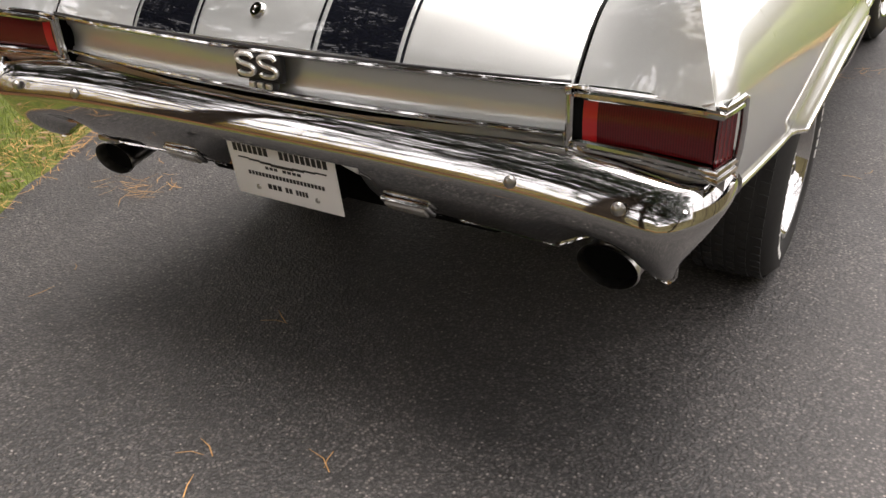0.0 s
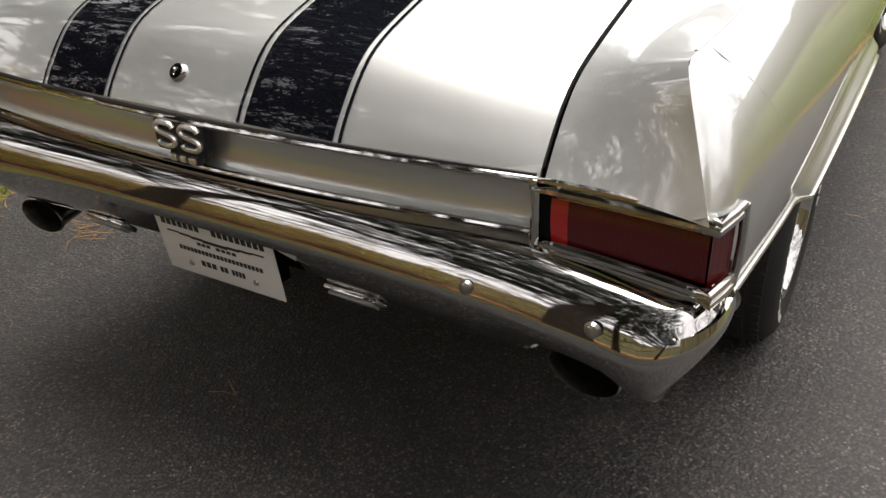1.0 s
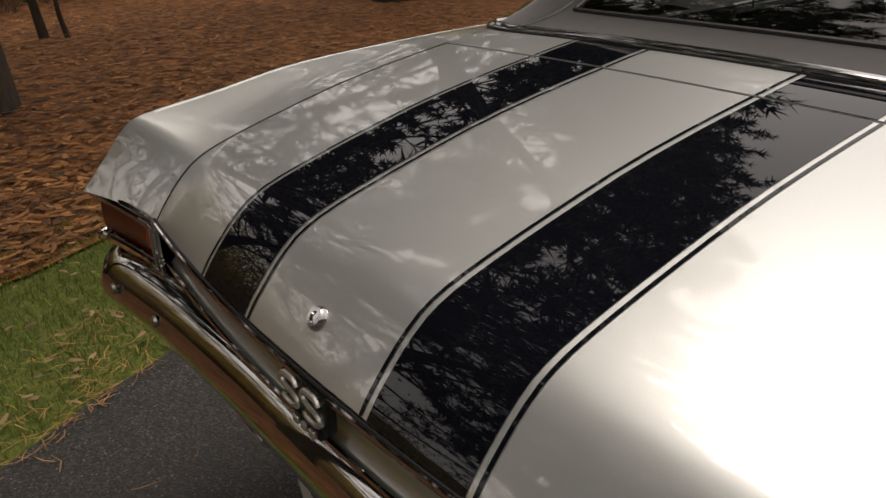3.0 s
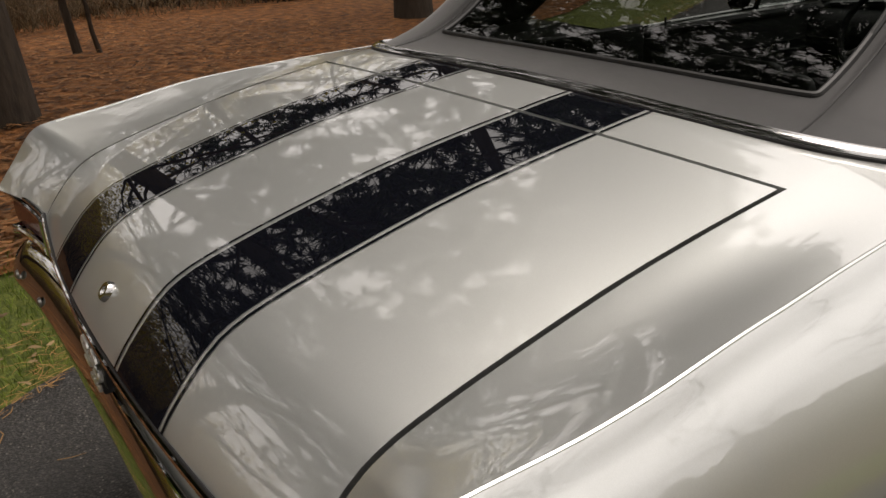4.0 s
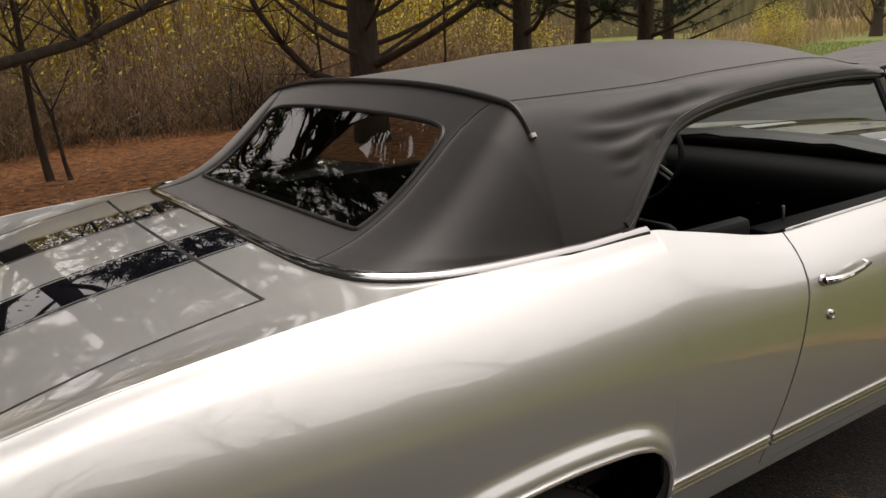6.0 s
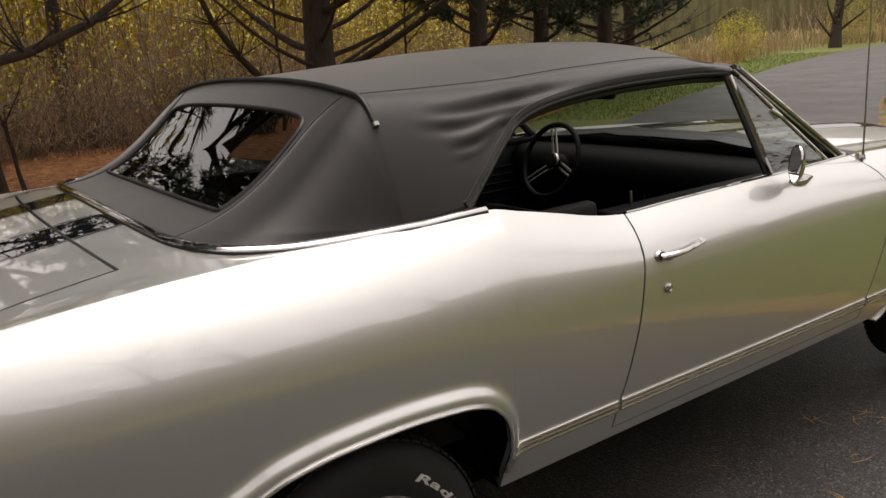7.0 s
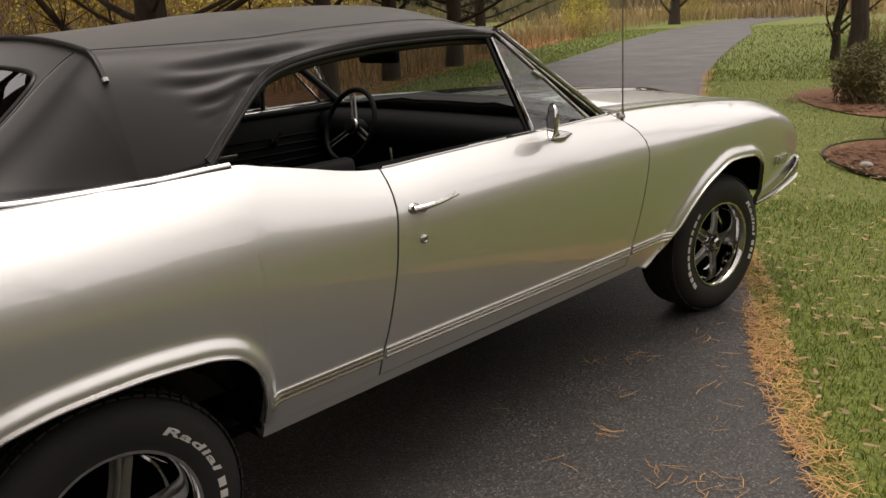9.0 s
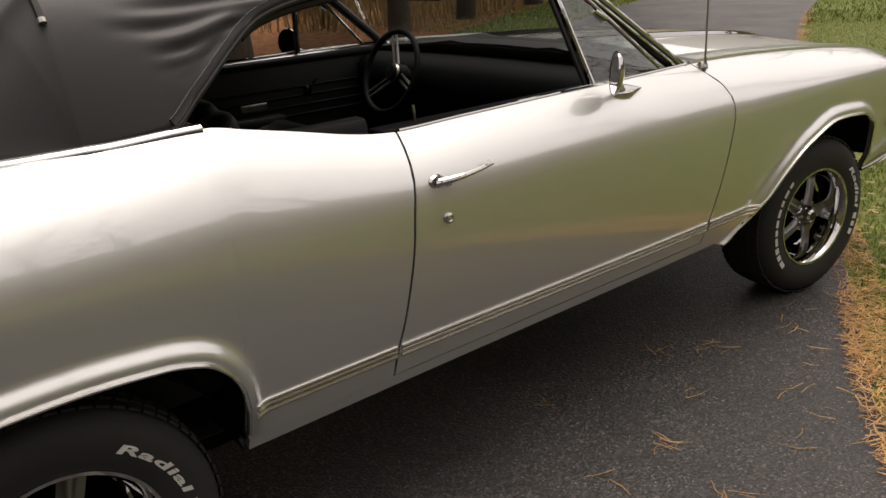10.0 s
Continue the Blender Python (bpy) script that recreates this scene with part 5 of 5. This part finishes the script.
needles = np.concatenate([along(at_r, False, 10500, .275, .60, -.05, .11, rng, 1.3, .0), along(at_r, False, 4500, .10, .275, -.04, .14, rng, 1.2, .0), along(at_r, False, 90, .275, .40, -.30, .1, rng, 1.0, .0),
                          along(at_l, True, 9000, .19, .60, -.05, .45, rng, 1.4, .0), along(at_l, True, 60, .19, .33, -.5, .1, rng, 1.0, .0)])
needles = needles[[noise.noise(Vector((p[0] * 1.7, p[1] * 1.7, 3))) + rng.uniform(-.5, .5) > -.12 for p in needles]]
stuff("edge_needles", *litter(needles, .08, .0030, rng, .022), NEEDLE, "drift of orange pine needles along the drive edge", "pine needles")
floor_needles = along(at_l, True, 30000, .16, .42, 1.0, 13.0, rng, 1.2, .01)
stuff("floor_needles", *litter(floor_needles, .085, .026, rng, .05), FLOOR_NEEDLE, "loose brown needles and leaf litter under the pines", "leaf litter")
leaf_at = np.concatenate([along(at_r, False, 3600, .28, .58, .1, 6.0, rng, 1.1, .012), along(at_l, True, 900, .18, .36, .0, 1.6, rng, 1.0, .02), along(at_l, True, 900, .18, .5, 1.2, 14, rng, 1.2, .02)])
stuff("fallen_leaves", *litter(leaf_at, .042, .017, rng, .02), LEAF, "curled brown fallen leaves", "leaves")
clump_v, clump_f = [], []
for x, y, n, r in ((.75, 1.97, 10, .07), (.88, 2.15, 14, .06), (1.165, 1.51, 16, .04), (1.42, 1.40, 16, .05), (1.62, 1.48, 26, .08), (1.13, 1.26, 4, .04), (.73, 1.41, 2, .02),
                   (1.05, 1.83, 4, .1), (1.30, 1.95, 3, .1), (-.01, -1.57, 7, .05), (.20, -1.425, 2, .02), (-1.41, -.58, 60, .09), (-.277, -1.035, 2, .02), (1.42, 1.83, 3, .06), (.95, 2.45, 5, .1), (.95, .75, 3, .1), (1.75, 1.2, 14, .1)):
    v_, f_ = litter(np.array([[x, y, .004]]) + rng.normal(0, r * .8, (max(2, n // 2), 3)) * np.array([1, 1, 0]), .085, .0024, rng, .006)
    base_i = len(clump_v)
    clump_v += [tuple(p) for p in v_]
    clump_f += [tuple(i + base_i for i in q) for q in f_]
chips = np.concatenate([np.stack([cx + rx * np.sqrt(rng.uniform(0, 1, 1500)) * np.cos(tt) * k, cy + rx * np.sqrt(rng.uniform(0, 1, 1500)) * np.sin(tt) * k, np.full(1500, .03)], 1) for cx, cy, rx, k in ((-1.1, 11.4, 1.5, .9), (.75, 7.25, 1.05, .95)) for tt in [rng.uniform(0, 6.28, 1500)]])
stuff("mulch_chips", *litter(chips, .07, .022, rng, .03), MULCH, "loose reddish bark chips", "mulch")
stuff("needle_clumps", clump_v, clump_f, NEEDLE, "small clumps of dry needles on the asphalt", "pine needles")


# --- trees ---
def limb_path(p, d, length, n, droop, rise, r_):
    pts = [Vector(p)]
    d = Vector(d).normalized()
    for i in range(n):
        d = (d + Vector((r_.uniform(-.12, .12), r_.uniform(-.12, .12), rise - droop * i / n + r_.uniform(-.06, .06)))).normalized()
        pts.append(pts[-1] + d * length / n)
    return pts


def tuft(vs_out, fs_out, p, d, size, count, r_, width=.007):
    for _ in range(count):
        q = Vector((r_.gauss(0, 1), r_.gauss(0, 1), r_.gauss(0, 1))).normalized() * .8 + d * .7
        q = q.normalized() * size * r_.uniform(.7, 1.2)
        s_ = q.orthogonal().normalized() * width
        i = len(vs_out)
        vs_out += [p - s_, p + s_, p + q]
        fs_out.append((i, i + 1, i + 2))


def rod(vs_out, fs_out, pts, radii, n=5):
    """Adds a tapered bar to lists of vertices and faces."""
    side = None
    prev = None
    for i, p in enumerate(pts):
        d = (pts[min(i + 1, len(pts) - 1)] - pts[max(i - 1, 0)]).normalized()
        side = d.orthogonal().normalized() if side is None else (side - d * side.dot(d)).normalized()
        up = d.cross(side)
        k = len(vs_out)
        for j in range(n):
            q = 2 * math.pi * j / n
            vs_out.append(p + (side * math.cos(q) + up * math.sin(q)) * radii[i])
        if prev is not None:
            for j in range(n):
                fs_out.append((prev + j, prev + (j + 1) % n, k + (j + 1) % n, k + j))
        prev = k


def plain(name, vs_in, fs_in, mat, parent, label="", smooth=False):
    me = bpy.data.meshes.new(name)
    me.from_pydata(vs_in, [], fs_in)
    if smooth:
        me.polygons.foreach_set("use_smooth", [True] * len(me.polygons))
    me.materials.append(mat)
    ob = new(name, me)
    ob.parent = parent
    if label:
        ob["label"] = label
    return ob


def needles_at(points, dirs, per, size, width, seed):
    """Many thin blades round each point, mostly along its direction."""
    g = np.random.default_rng(seed)
    p = np.repeat(np.array(points), per, 0)
    d = np.repeat(np.array(dirs), per, 0)
    q = g.normal(0, 1, p.shape)
    q = q / np.linalg.norm(q, axis=1)[:, None] * .85 + d * .6
    q = q / np.linalg.norm(q, axis=1)[:, None] * (size * g.uniform(.7, 1.25, len(p)))[:, None]
    s_ = np.cross(q, g.normal(0, 1, p.shape))
    s_ = s_ / np.linalg.norm(s_, axis=1)[:, None] * width
    v_ = np.stack([p - s_, p + s_, p + q], 1).reshape(-1, 3)
    f_ = np.arange(len(v_)).reshape(-1, 3)
    return v_.tolist(), f_.tolist()


def pine(x, y, height, radius, seed, bare=2.2, first=1.0, limbs=46, lean=(0, 0), reach=3.2, thick=10, boughs=()):
    r_ = random.Random(seed)
    tree = new("pine_tree")
    tree.location = (x, y, 0)
    tagged(tree, "tall dark pine with bare lower limbs", "tree", group="pines beside the drive")
    pts = [Vector((lean[0] * k / 12 + .05 * math.sin(k + seed), lean[1] * k / 12 + .05 * math.cos(1.7 * k + seed), height * k / 12 - .05)) for k in range(13)]
    part("trunk", tube(pts, [radius * (1.22 if k == 0 else (1 - .075 * k)) for k in range(13)], 12), BARK, tree)
    wv, wf, spots, ways = [], [], [], []
    for k in range(limbs):
        z = first + (height - first - .3) * (k / limbs) ** 1.15
        i = min(int(z / height * 12), 11)
        base_p = pts[i].lerp(pts[i + 1], z / height * 12 - i)
        q = k * 2.399 + r_.uniform(-.4, .4)
        length = reach * (1 - .62 * (z / height) ** 1.8) * r_.uniform(.7, 1.15)
        path = limb_path(base_p, (math.cos(q), math.sin(q), .15), length, 7, .10, .10 if z < bare + 1 else .05, r_)
        r0 = radius * (.26 if k % 4 == 0 else .15) * (1 - .6 * z / height) + .006
        rod(wv, wf, path, [r0 * (1 - .12 * j) for j in range(8)], 6)
        green = z > bare
        for j in range(2, 8):
            for _ in range(4 if green and z < 5 else 2):
                d = Vector((r_.gauss(0, 1), r_.gauss(0, 1), r_.uniform(-.2, .5))).normalized()
                d = (d + (path[j] - path[j - 1]).normalized()).normalized()
                tw = limb_path(path[j], d, r_.uniform(.25, .85), 3, .05, .04, r_)
                rod(wv, wf, tw, [.008, .006, .004, .002], 3)
                if green or (r_.random() < .2 and z > bare - 1):
                    for e in (1, 2, 3):
                        spots.append(tuple(tw[e]))
                        ways.append(tuple((tw[e] - tw[e - 1]).normalized()))
    for bough in boughs:
        path = [Vector(p) for p in bough]
        rod(wv, wf, path, [radius * lerp(.30, .12, j / (len(path) - 1)) for j in range(len(path))], 8)
        for j in range(1, len(path)):
            for _ in range(6):
                tw = limb_path(path[j], (r_.gauss(0, 1), r_.gauss(0, 1), r_.uniform(-.2, .8)), r_.uniform(.5, 1.5), 5, .05, .04, r_)
                rod(wv, wf, tw, [.016, .012, .009, .006, .004, .002], 4)
    plain("branchwork", wv, wf, BARK, tree, "bare branching limbs", True)
    low = [i for i, p in enumerate(spots) if p[2] < 4.6]
    high = [i for i, p in enumerate(spots) if p[2] >= 4.6]
    lv, lf = needles_at([spots[i] for i in low], [ways[i] for i in low], 14, .20, .012, seed)
    hv, hf = needles_at([spots[i] for i in high], [ways[i] for i in high], thick, .32, .032, seed + 50)
    plain("crown", lv + hv, lf + [tuple(i + len(lv) for i in f_) for f_ in hf], PINE_GREEN, tree, "dark green needles")
    return tree


pine(-6.05, -.80, 19, .20, 1, bare=3.0, first=2.2, limbs=94, reach=4.6, thick=11, boughs=[[(0, 0, 1.40), (0, .5, 1.52), (0, 1.25, 1.69), (0, 1.85, 1.94), (.1, 2.6, 2.5), (.2, 3.1, 3.2)]])
pine(-9.3, 5.1, 19, .25, 2, bare=3.0, first=1.15, limbs=97, reach=4.4, thick=11, boughs=[[(0, 0, .72), (0, -.35, .90), (0, -.95, 1.12), (0, -1.34, 1.54), (0, -1.67, 2.02), (-.1, -1.95, 2.8), (-.1, -2.1, 3.6)]])
pine(-9.8, 8.6, 19, .18, 3, bare=1.5, first=1.5, limbs=94, reach=3.6)
pine(-11.9, 12.0, 19, .19, 4, bare=1.4, first=1.5, limbs=89, reach=3.4)
pine(-13.6, 15.8, 18, .22, 5, bare=1.2, first=1.2, limbs=81, reach=3.2)
pine(-17.0, 20.5, 15, .20, 6, bare=1.5, first=.8, limbs=67, reach=3.0)
pine(-4.8, -5.6, 19, .22, 7, bare=2.6, first=2.0, limbs=89, reach=4.4, thick=8)
pine(-2.2, -10.5, 18, .22, 8, bare=2.4, first=1.6, limbs=75, reach=4.0)
pine(-1.4, -6.2, 19, .22, 11, bare=3.0, first=2.6, limbs=80, reach=3.8, thick=5)
pine(.9, -9.2, 18, .22, 12, bare=2.6, first=2.2, limbs=70, reach=3.6, thick=5)
pine(-20.5, 3.4, 19, .20, 9, bare=4.5, first=4.0, limbs=81, reach=4.0)
pine(-9.5, -4.5, 19, .20, 10, bare=3.5, first=3.0, limbs=81, reach=4.2)


def bare_tree(name, x, y, height, radius, seed, label, group="", limbs=12, lean=(0, 0), mat=BARK, leaf=None, start=.3, spread=.35):
    r_ = random.Random(seed)
    tree = new(name)
    tree.location = (x, y, 0)
    tagged(tree, label, "tree", group=group)
    pts = [Vector((lean[0] * k / 8 + .04 * math.sin(2 * k + seed), lean[1] * k / 8 + .04 * math.cos(k + seed), height * k / 8 - .03)) for k in range(9)]
    part("trunk", tube(pts, [radius * (1.2 if k == 0 else 1 - .1 * k) for k in range(9)], 10), mat, tree)
    wv, wf, spots, ways = [], [], [], []
    for k in range(limbs):
        z = height * lerp(start, .97, k / limbs)
        i = min(int(z / height * 8), 7)
        p = pts[i].lerp(pts[i + 1], z / height * 8 - i)
        q = r_.uniform(0, 6.28)
        path = limb_path(p, (math.cos(q), math.sin(q), .9), height * spread * r_.uniform(.6, 1.1), 5, .02, .04, r_)
        rod(wv, wf, path, [radius * .32 * (1 - .17 * j) + .003 for j in range(6)], 5)
        for j in range(1, 6):
            for _ in range(2):
                tw = limb_path(path[j], (r_.gauss(0, 1), r_.gauss(0, 1), r_.uniform(0, 1)), height * .10, 3, .02, .03, r_)
                rod(wv, wf, tw, [.006, .005, .003, .002], 3)
                if leaf:
                    for e in range(3):
                        spots.append(tuple(tw[e + 1]))
                        ways.append((0, 0, .3))
    plain("branchwork", wv, wf, mat, tree, "", True)
    if leaf:
        plain("crown", *needles_at(spots, ways, 4, .08, .026, seed), leaf, tree)
    return tree


bare_tree("sapling", -9.49, .45, 4.8, .05, 21, "thin bare sapling in the needle bed", "saplings", 14, (0, -.25), spread=.2)
bare_tree("sapling", -9.35, .70, 2.4, .03, 22, "thin bare forked sapling stem beside another", "saplings", 8, (0, -.5))
bare_tree("sapling", -14.0, 9.5, 4.5, .035, 23, "thin bare sapling stem in the brush", "saplings", 12, (.2, .3), leaf=YELLOW_LEAF)
bare_tree("sapling", -13.5, 6.2, 5.0, .035, 24, "thin bare sapling stem in the brush", "saplings", 12, (-.3, .3), leaf=YELLOW_LEAF)
bare_tree("lawn_tree", -3.35, 16.6, 6.5, .19, 25, "straight grey-brown young tree on the lawn", "", 12, (0, .1), start=.42)
bare_tree("ornamental_tree", -4.5, 18.6, 3.2, .10, 26, "small reddish multi-stemmed ornamental tree", "", 16, (.3, 0), start=.12, spread=.6, leaf=LEAF)
bare_tree("roadside_tree", -24.6, 46.5, 9.0, .33, 27, "leaning dark roadside tree wrapped in dead leaves", "", 22, (.8, 0), leaf=LEAF, start=.05, spread=.25)
for k, (x, y, h, lf) in enumerate(((12, -9, 15, None), (15, -3, 17, LEAF), (14, 2, 16, None), (18, 5, 18, None), (17, 11, 17, LEAF), (13, 19, 14, None), (7, 24, 12, LEAF), (4, 30, 11, None), (8, -15, 16, None), (1, -18, 15, LEAF), (-2, 33, 9, None), (-9, 42, 9, LEAF), (11, -4, 15, None))):
    bare_tree("wood_edge_tree", x, y, h, .19, 40 + k, "tall bare tree at the far edge of the lawn", "trees across the lawn", 34, (.3, .2), leaf=lf, start=.18)


# --- brush and far woods ---
def stems(n, where, height, spread, r_, thick=.010, nodes=4, arch=.18):
    """Thin stems that rise, lean and arch over."""
    vs_out, fs_out, tips = [], [], []
    for _ in range(n):
        x, y = where(r_)
        q, ln = r_.uniform(0, 6.28), r_.uniform(.1, spread)
        h = height * r_.uniform(.45, 1.15)
        prev = None
        for j in range(nodes):
            t = j / (nodes - 1)
            q += r_.gauss(0, .12)
            p = Vector((x + math.cos(q) * ln * h * t ** 1.5 + r_.gauss(0, .05), y + math.sin(q) * ln * h * t ** 1.5 + r_.gauss(0, .05), h * (t - arch * ln * t ** 2.2)))
            w = thick * (1 - .75 * t) * r_.uniform(.7, 1.2)
            i = len(vs_out)
            vs_out += [p + Vector((w, 0, 0)), p + Vector((-.5 * w, .87 * w, 0)), p + Vector((-.5 * w, -.87 * w, 0))]
            if prev is not None:
                for a in range(3):
                    b = (a + 1) % 3
                    fs_out.append((prev + a, prev + b, i + b, i + a))
            prev = i
            if t > .5:
                tips.append(p)
    return vs_out, fs_out, tips


def brush_front(u):
    return lerp(10.8, 8.2, min(1, max(0, (u - .25) / .2))) + 1.6 * noise.noise(Vector((u * 55, 2.7, 0)))


def brush_where(r_):
    u = r_.uniform(.10, .72)
    p = at_l(u) + outward(at_l, u, True) * (brush_front(u) + abs(r_.gauss(0, 1)) * 3.4)
    return p.x, p.y


r_ = random.Random(77)
bv, bf, tips = stems(2400, brush_where, 2.9, 1.0, r_, .010, 6, .30)
clumps = [brush_where(r_) for _ in range(110)]


def clump_where(q):
    x, y = q.choice(clumps)
    return x + q.gauss(0, .16), y + q.gauss(0, .16)


v2, f2, tips2 = stems(9000, clump_where, 2.5, 1.35, r_, .0075, 6, .48)
bf += [tuple(i + len(bv) for i in f_) for f_ in f2]
bv += v2
def scrub_where(q):
    u = q.uniform(.12, .50)
    p = at_l(u) + outward(at_l, u, True) * (brush_front(u) - .5 + q.uniform(0, 1) ** 2 * 3.0)
    return p.x, p.y


v3, f3, tips3 = stems(3600, scrub_where, 1.2, 2.0, r_, .006, 6, .40)
bf += [tuple(i + len(bv) for i in f_) for f_ in f3]
bv += v3
for p in tips + tips2 + tips3:
    if r_.random() < .45:
        d = Vector((r_.gauss(0, 1), r_.gauss(0, 1), r_.gauss(.2, .6))).normalized() * r_.uniform(.2, .6)
        s_ = d.orthogonal().normalized() * .0035
        i = len(bv)
        bv += [p - s_, p + s_, p + d]
        bf.append((i, i + 1, i + 2))
canes = [scrub_where(r_) for _ in range(34)]


def cane_where(q):
    x, y = q.choice(canes)
    return x + q.gauss(0, .22), y + q.gauss(0, .22)


cv, cf, _t = stems(900, cane_where, 2.3, 1.7, r_, .017, 7, .50)
stuff("cane_thicket", cv, cf, BARK, "dark arching canes in rounded thickets", "brush")
stuff("brush", bv, bf, TWIG, "dense tangle of bare arching brown brush", "brush")
lv, lf = [], []
for p in tips + tips2:
    if r_.random() < .015 + 2.2 * max(0, min(1, (p.z - .8) / 1.2)) * max(0, noise.noise(p * .42) - .02):
        for _ in range(6):
            tuft(lv, lf, p + Vector((r_.gauss(0, .28), r_.gauss(0, .28), r_.gauss(.1, .28))), Vector((0, 0, .1)), .07, 2, r_, .026)
stuff("brush_leaves", lv, lf, YELLOW_LEAF, "yellow-green leaves over the brush", "leaves")


def far_where(r_):
    u = r_.uniform(.05, .84)
    p = at_l(u) + outward(at_l, u, True) * r_.uniform(15, 32)
    return p.x, p.y


fv, ff, tips = stems(2600, far_where, 7.5, .30, r_, .035, 6, .1)
stuff("far_stems", fv, ff, TWIG, "crowded thin trunks of the wood behind", "woods")
lv, lf = [], []
for p in tips:
    for _ in range(3):
        tuft(lv, lf, p + Vector((r_.gauss(0, .6), r_.gauss(0, .6), r_.gauss(0, .7))), Vector((0, 0, .1)), .20, 2, r_, .08)
stuff("far_leaves", lv, lf, YELLOW_LEAF, "yellowing foliage of the wood behind", "woods")


def log_where(r_):
    return -14.9 + r_.gauss(0, .5), 2.9 + r_.gauss(0, .5)


gv, gf, _t = stems(260, log_where, .55, 1.6, r_, .022)
stuff("brush_pile", gv, gf, BARK, "low dark heap of dead branches", "brush pile")


def shrub(name, x, y, size, seed, label, leaf, group="", count=2600):
    r2 = random.Random(seed)
    ob = new(name)
    ob.location = (x, y, 0)
    tagged(ob, label, "shrub", group=group)
    sv, sf, tp = stems(150, lambda q: (q.gauss(0, size * .2), q.gauss(0, size * .2)), size * .9, .7, r2, .0045)
    me = bpy.data.meshes.new("stem_tangle")
    me.from_pydata(sv, [], sf)
    me.materials.append(TWIG)
    o = new("stem_tangle", me)
    o.parent = ob
    vs_out, fs_out = [], []
    for _ in range(count):
        d = Vector((r2.gauss(0, 1), r2.gauss(0, 1), r2.gauss(0, .8))).normalized() * size * .55 * r2.uniform(.45, 1.05)
        tuft(vs_out, fs_out, Vector((0, 0, size * .52)) + d, d.normalized(), .05, 4, r2, .009)
    me = bpy.data.meshes.new("foliage")
    me.from_pydata([(p[0], p[1], max(p[2], .02)) for p in vs_out], [], fs_out)
    me.materials.append(leaf)
    o = new("foliage", me)
    o.parent = ob


shrub("round_shrub", -1.25, 11.0, .75, 1, "dull green-brown rounded shrub in a mulch bed", BUSH_LEAF, "bed shrubs")
shrub("round_shrub", .1, 9.0, .85, 2, "dull green-brown rounded shrub in an edged bed", BUSH_LEAF, "bed shrubs")
shrub("round_shrub", -.2, 12.2, .8, 3, "dull green-brown rounded shrub in a mulch bed", BUSH_LEAF, "bed shrubs")
shrub("yellow_bush", -20.6, 31.6, 2.2, 4, "bright yellow-green roadside bush", YELLOW_LEAF, count=2600)
shrub("yellow_bush", -25.5, 50.0, 3.2, 5, "faded yellow-green roadside bush by a tree", YELLOW_LEAF, count=2600)


def bed(name, cx, cy, rx, ry, turn, label, seed):
    def f(u, v):
        q = 2 * math.pi * u
        k = v * (1 + .10 * noise.noise(Vector((math.cos(q) * 2, math.sin(q) * 2, seed))))
        p = Vector((rx * k * math.cos(q), ry * k * math.sin(q), 0))
        p.rotate(Euler((0, 0, turn)))
        return (cx + p.x, cy + p.y, .004 + .035 * (1 - v * v))
    return tagged(part(name, sheet(f, steps(0, 1, 33), [.02, .3, .6, .85, 1.0]), MULCH), label, "flower bed", kind="structure")


bed("mulch_bed", -1.1, 11.4, 2.0, 1.0, -.9, "reddish bark mulch round the shrubs", 1.0)
bed("edged_bed", .75, 7.25, 1.25, .9, -.75, "reddish bark mulch inside dark edging", 2.0)
edging = [(.75 + 1.27 * math.cos(q) * math.cos(-.75) - .92 * math.sin(q) * math.sin(-.75), 7.25 + 1.27 * math.cos(q) * math.sin(-.75) + .92 * math.sin(q) * math.cos(-.75), .012) for q in steps(0, 2 * math.pi, 41)[:-1]]
tagged(part("bed_edging", tube(edging, .011, 6, closed=True), BARK), "dark plastic edging strip round the bed", "edging", kind="structure")
rock = bmesh.new()
bmesh.ops.create_icosphere(rock, subdivisions=3, radius=.055)
for v_ in rock.verts:
    v_.co *= 1 + .25 * noise.noise(v_.co * 9)
    v_.co.z *= .6
tagged(part("stone", moved(rock, Matrix.Translation((.29, 6.57, .045))), STONE), "pale rounded stone in the mulch", "stone")

house = tagged(new("far_house"), "distant grey house with an orange-red door bay", "house")
house.location = (-49, 108, 0)
part("wall", box(0, 0, 2.6, 14, 8, 5.2), GREY_WALL, house)
part("door_bay", box(1.0, -4.2, 2.6, 2.0, .6, 5.0, .05), RED_WALL, house, "orange-red bay")
part("roof", box(0, 0, 5.4, 15, 9, .5, .1), BARK, house)


def hedge_where(q):
    return q.uniform(-46, 2), q.uniform(70, 80)


hv, hf, tips = stems(1500, hedge_where, 3.4, .5, r_, .05)
stuff("far_hedge", hv, hf, TWIG, "brown hedge across the far field", "hedge")
field = np.stack([rng.uniform(-45, 5, 5000), rng.uniform(52, 72, 5000), np.zeros(5000)], 1)
stuff("field_grass", *blades(field, 1.0, .05, .5, rng), DRY_GRASS, "straw-coloured field beyond the bend", "grass")

def ring(u, v):
    q = 2 * math.pi * u
    # out of view on the right, the ring comes nearer to block low skylight
    far = 85 - 47 * max(0, math.cos(q + .35)) ** .7
    top_z = 14 + 3.5 * noise.noise(Vector((u * 60, 1, 0))) + 1.5 * noise.noise(Vector((u * 230, 4, 0)))
    return (far * math.cos(q) - 5, far * math.sin(q) + 15, lerp(-1, top_z, v))


tagged(part("backdrop", sheet(ring, steps(0, 1, 260), steps(0, 1, 4)), BACKDROP), "far belt of brown and yellow autumn woods, unseen right side added nearer to block sky", "woods", kind="structure")
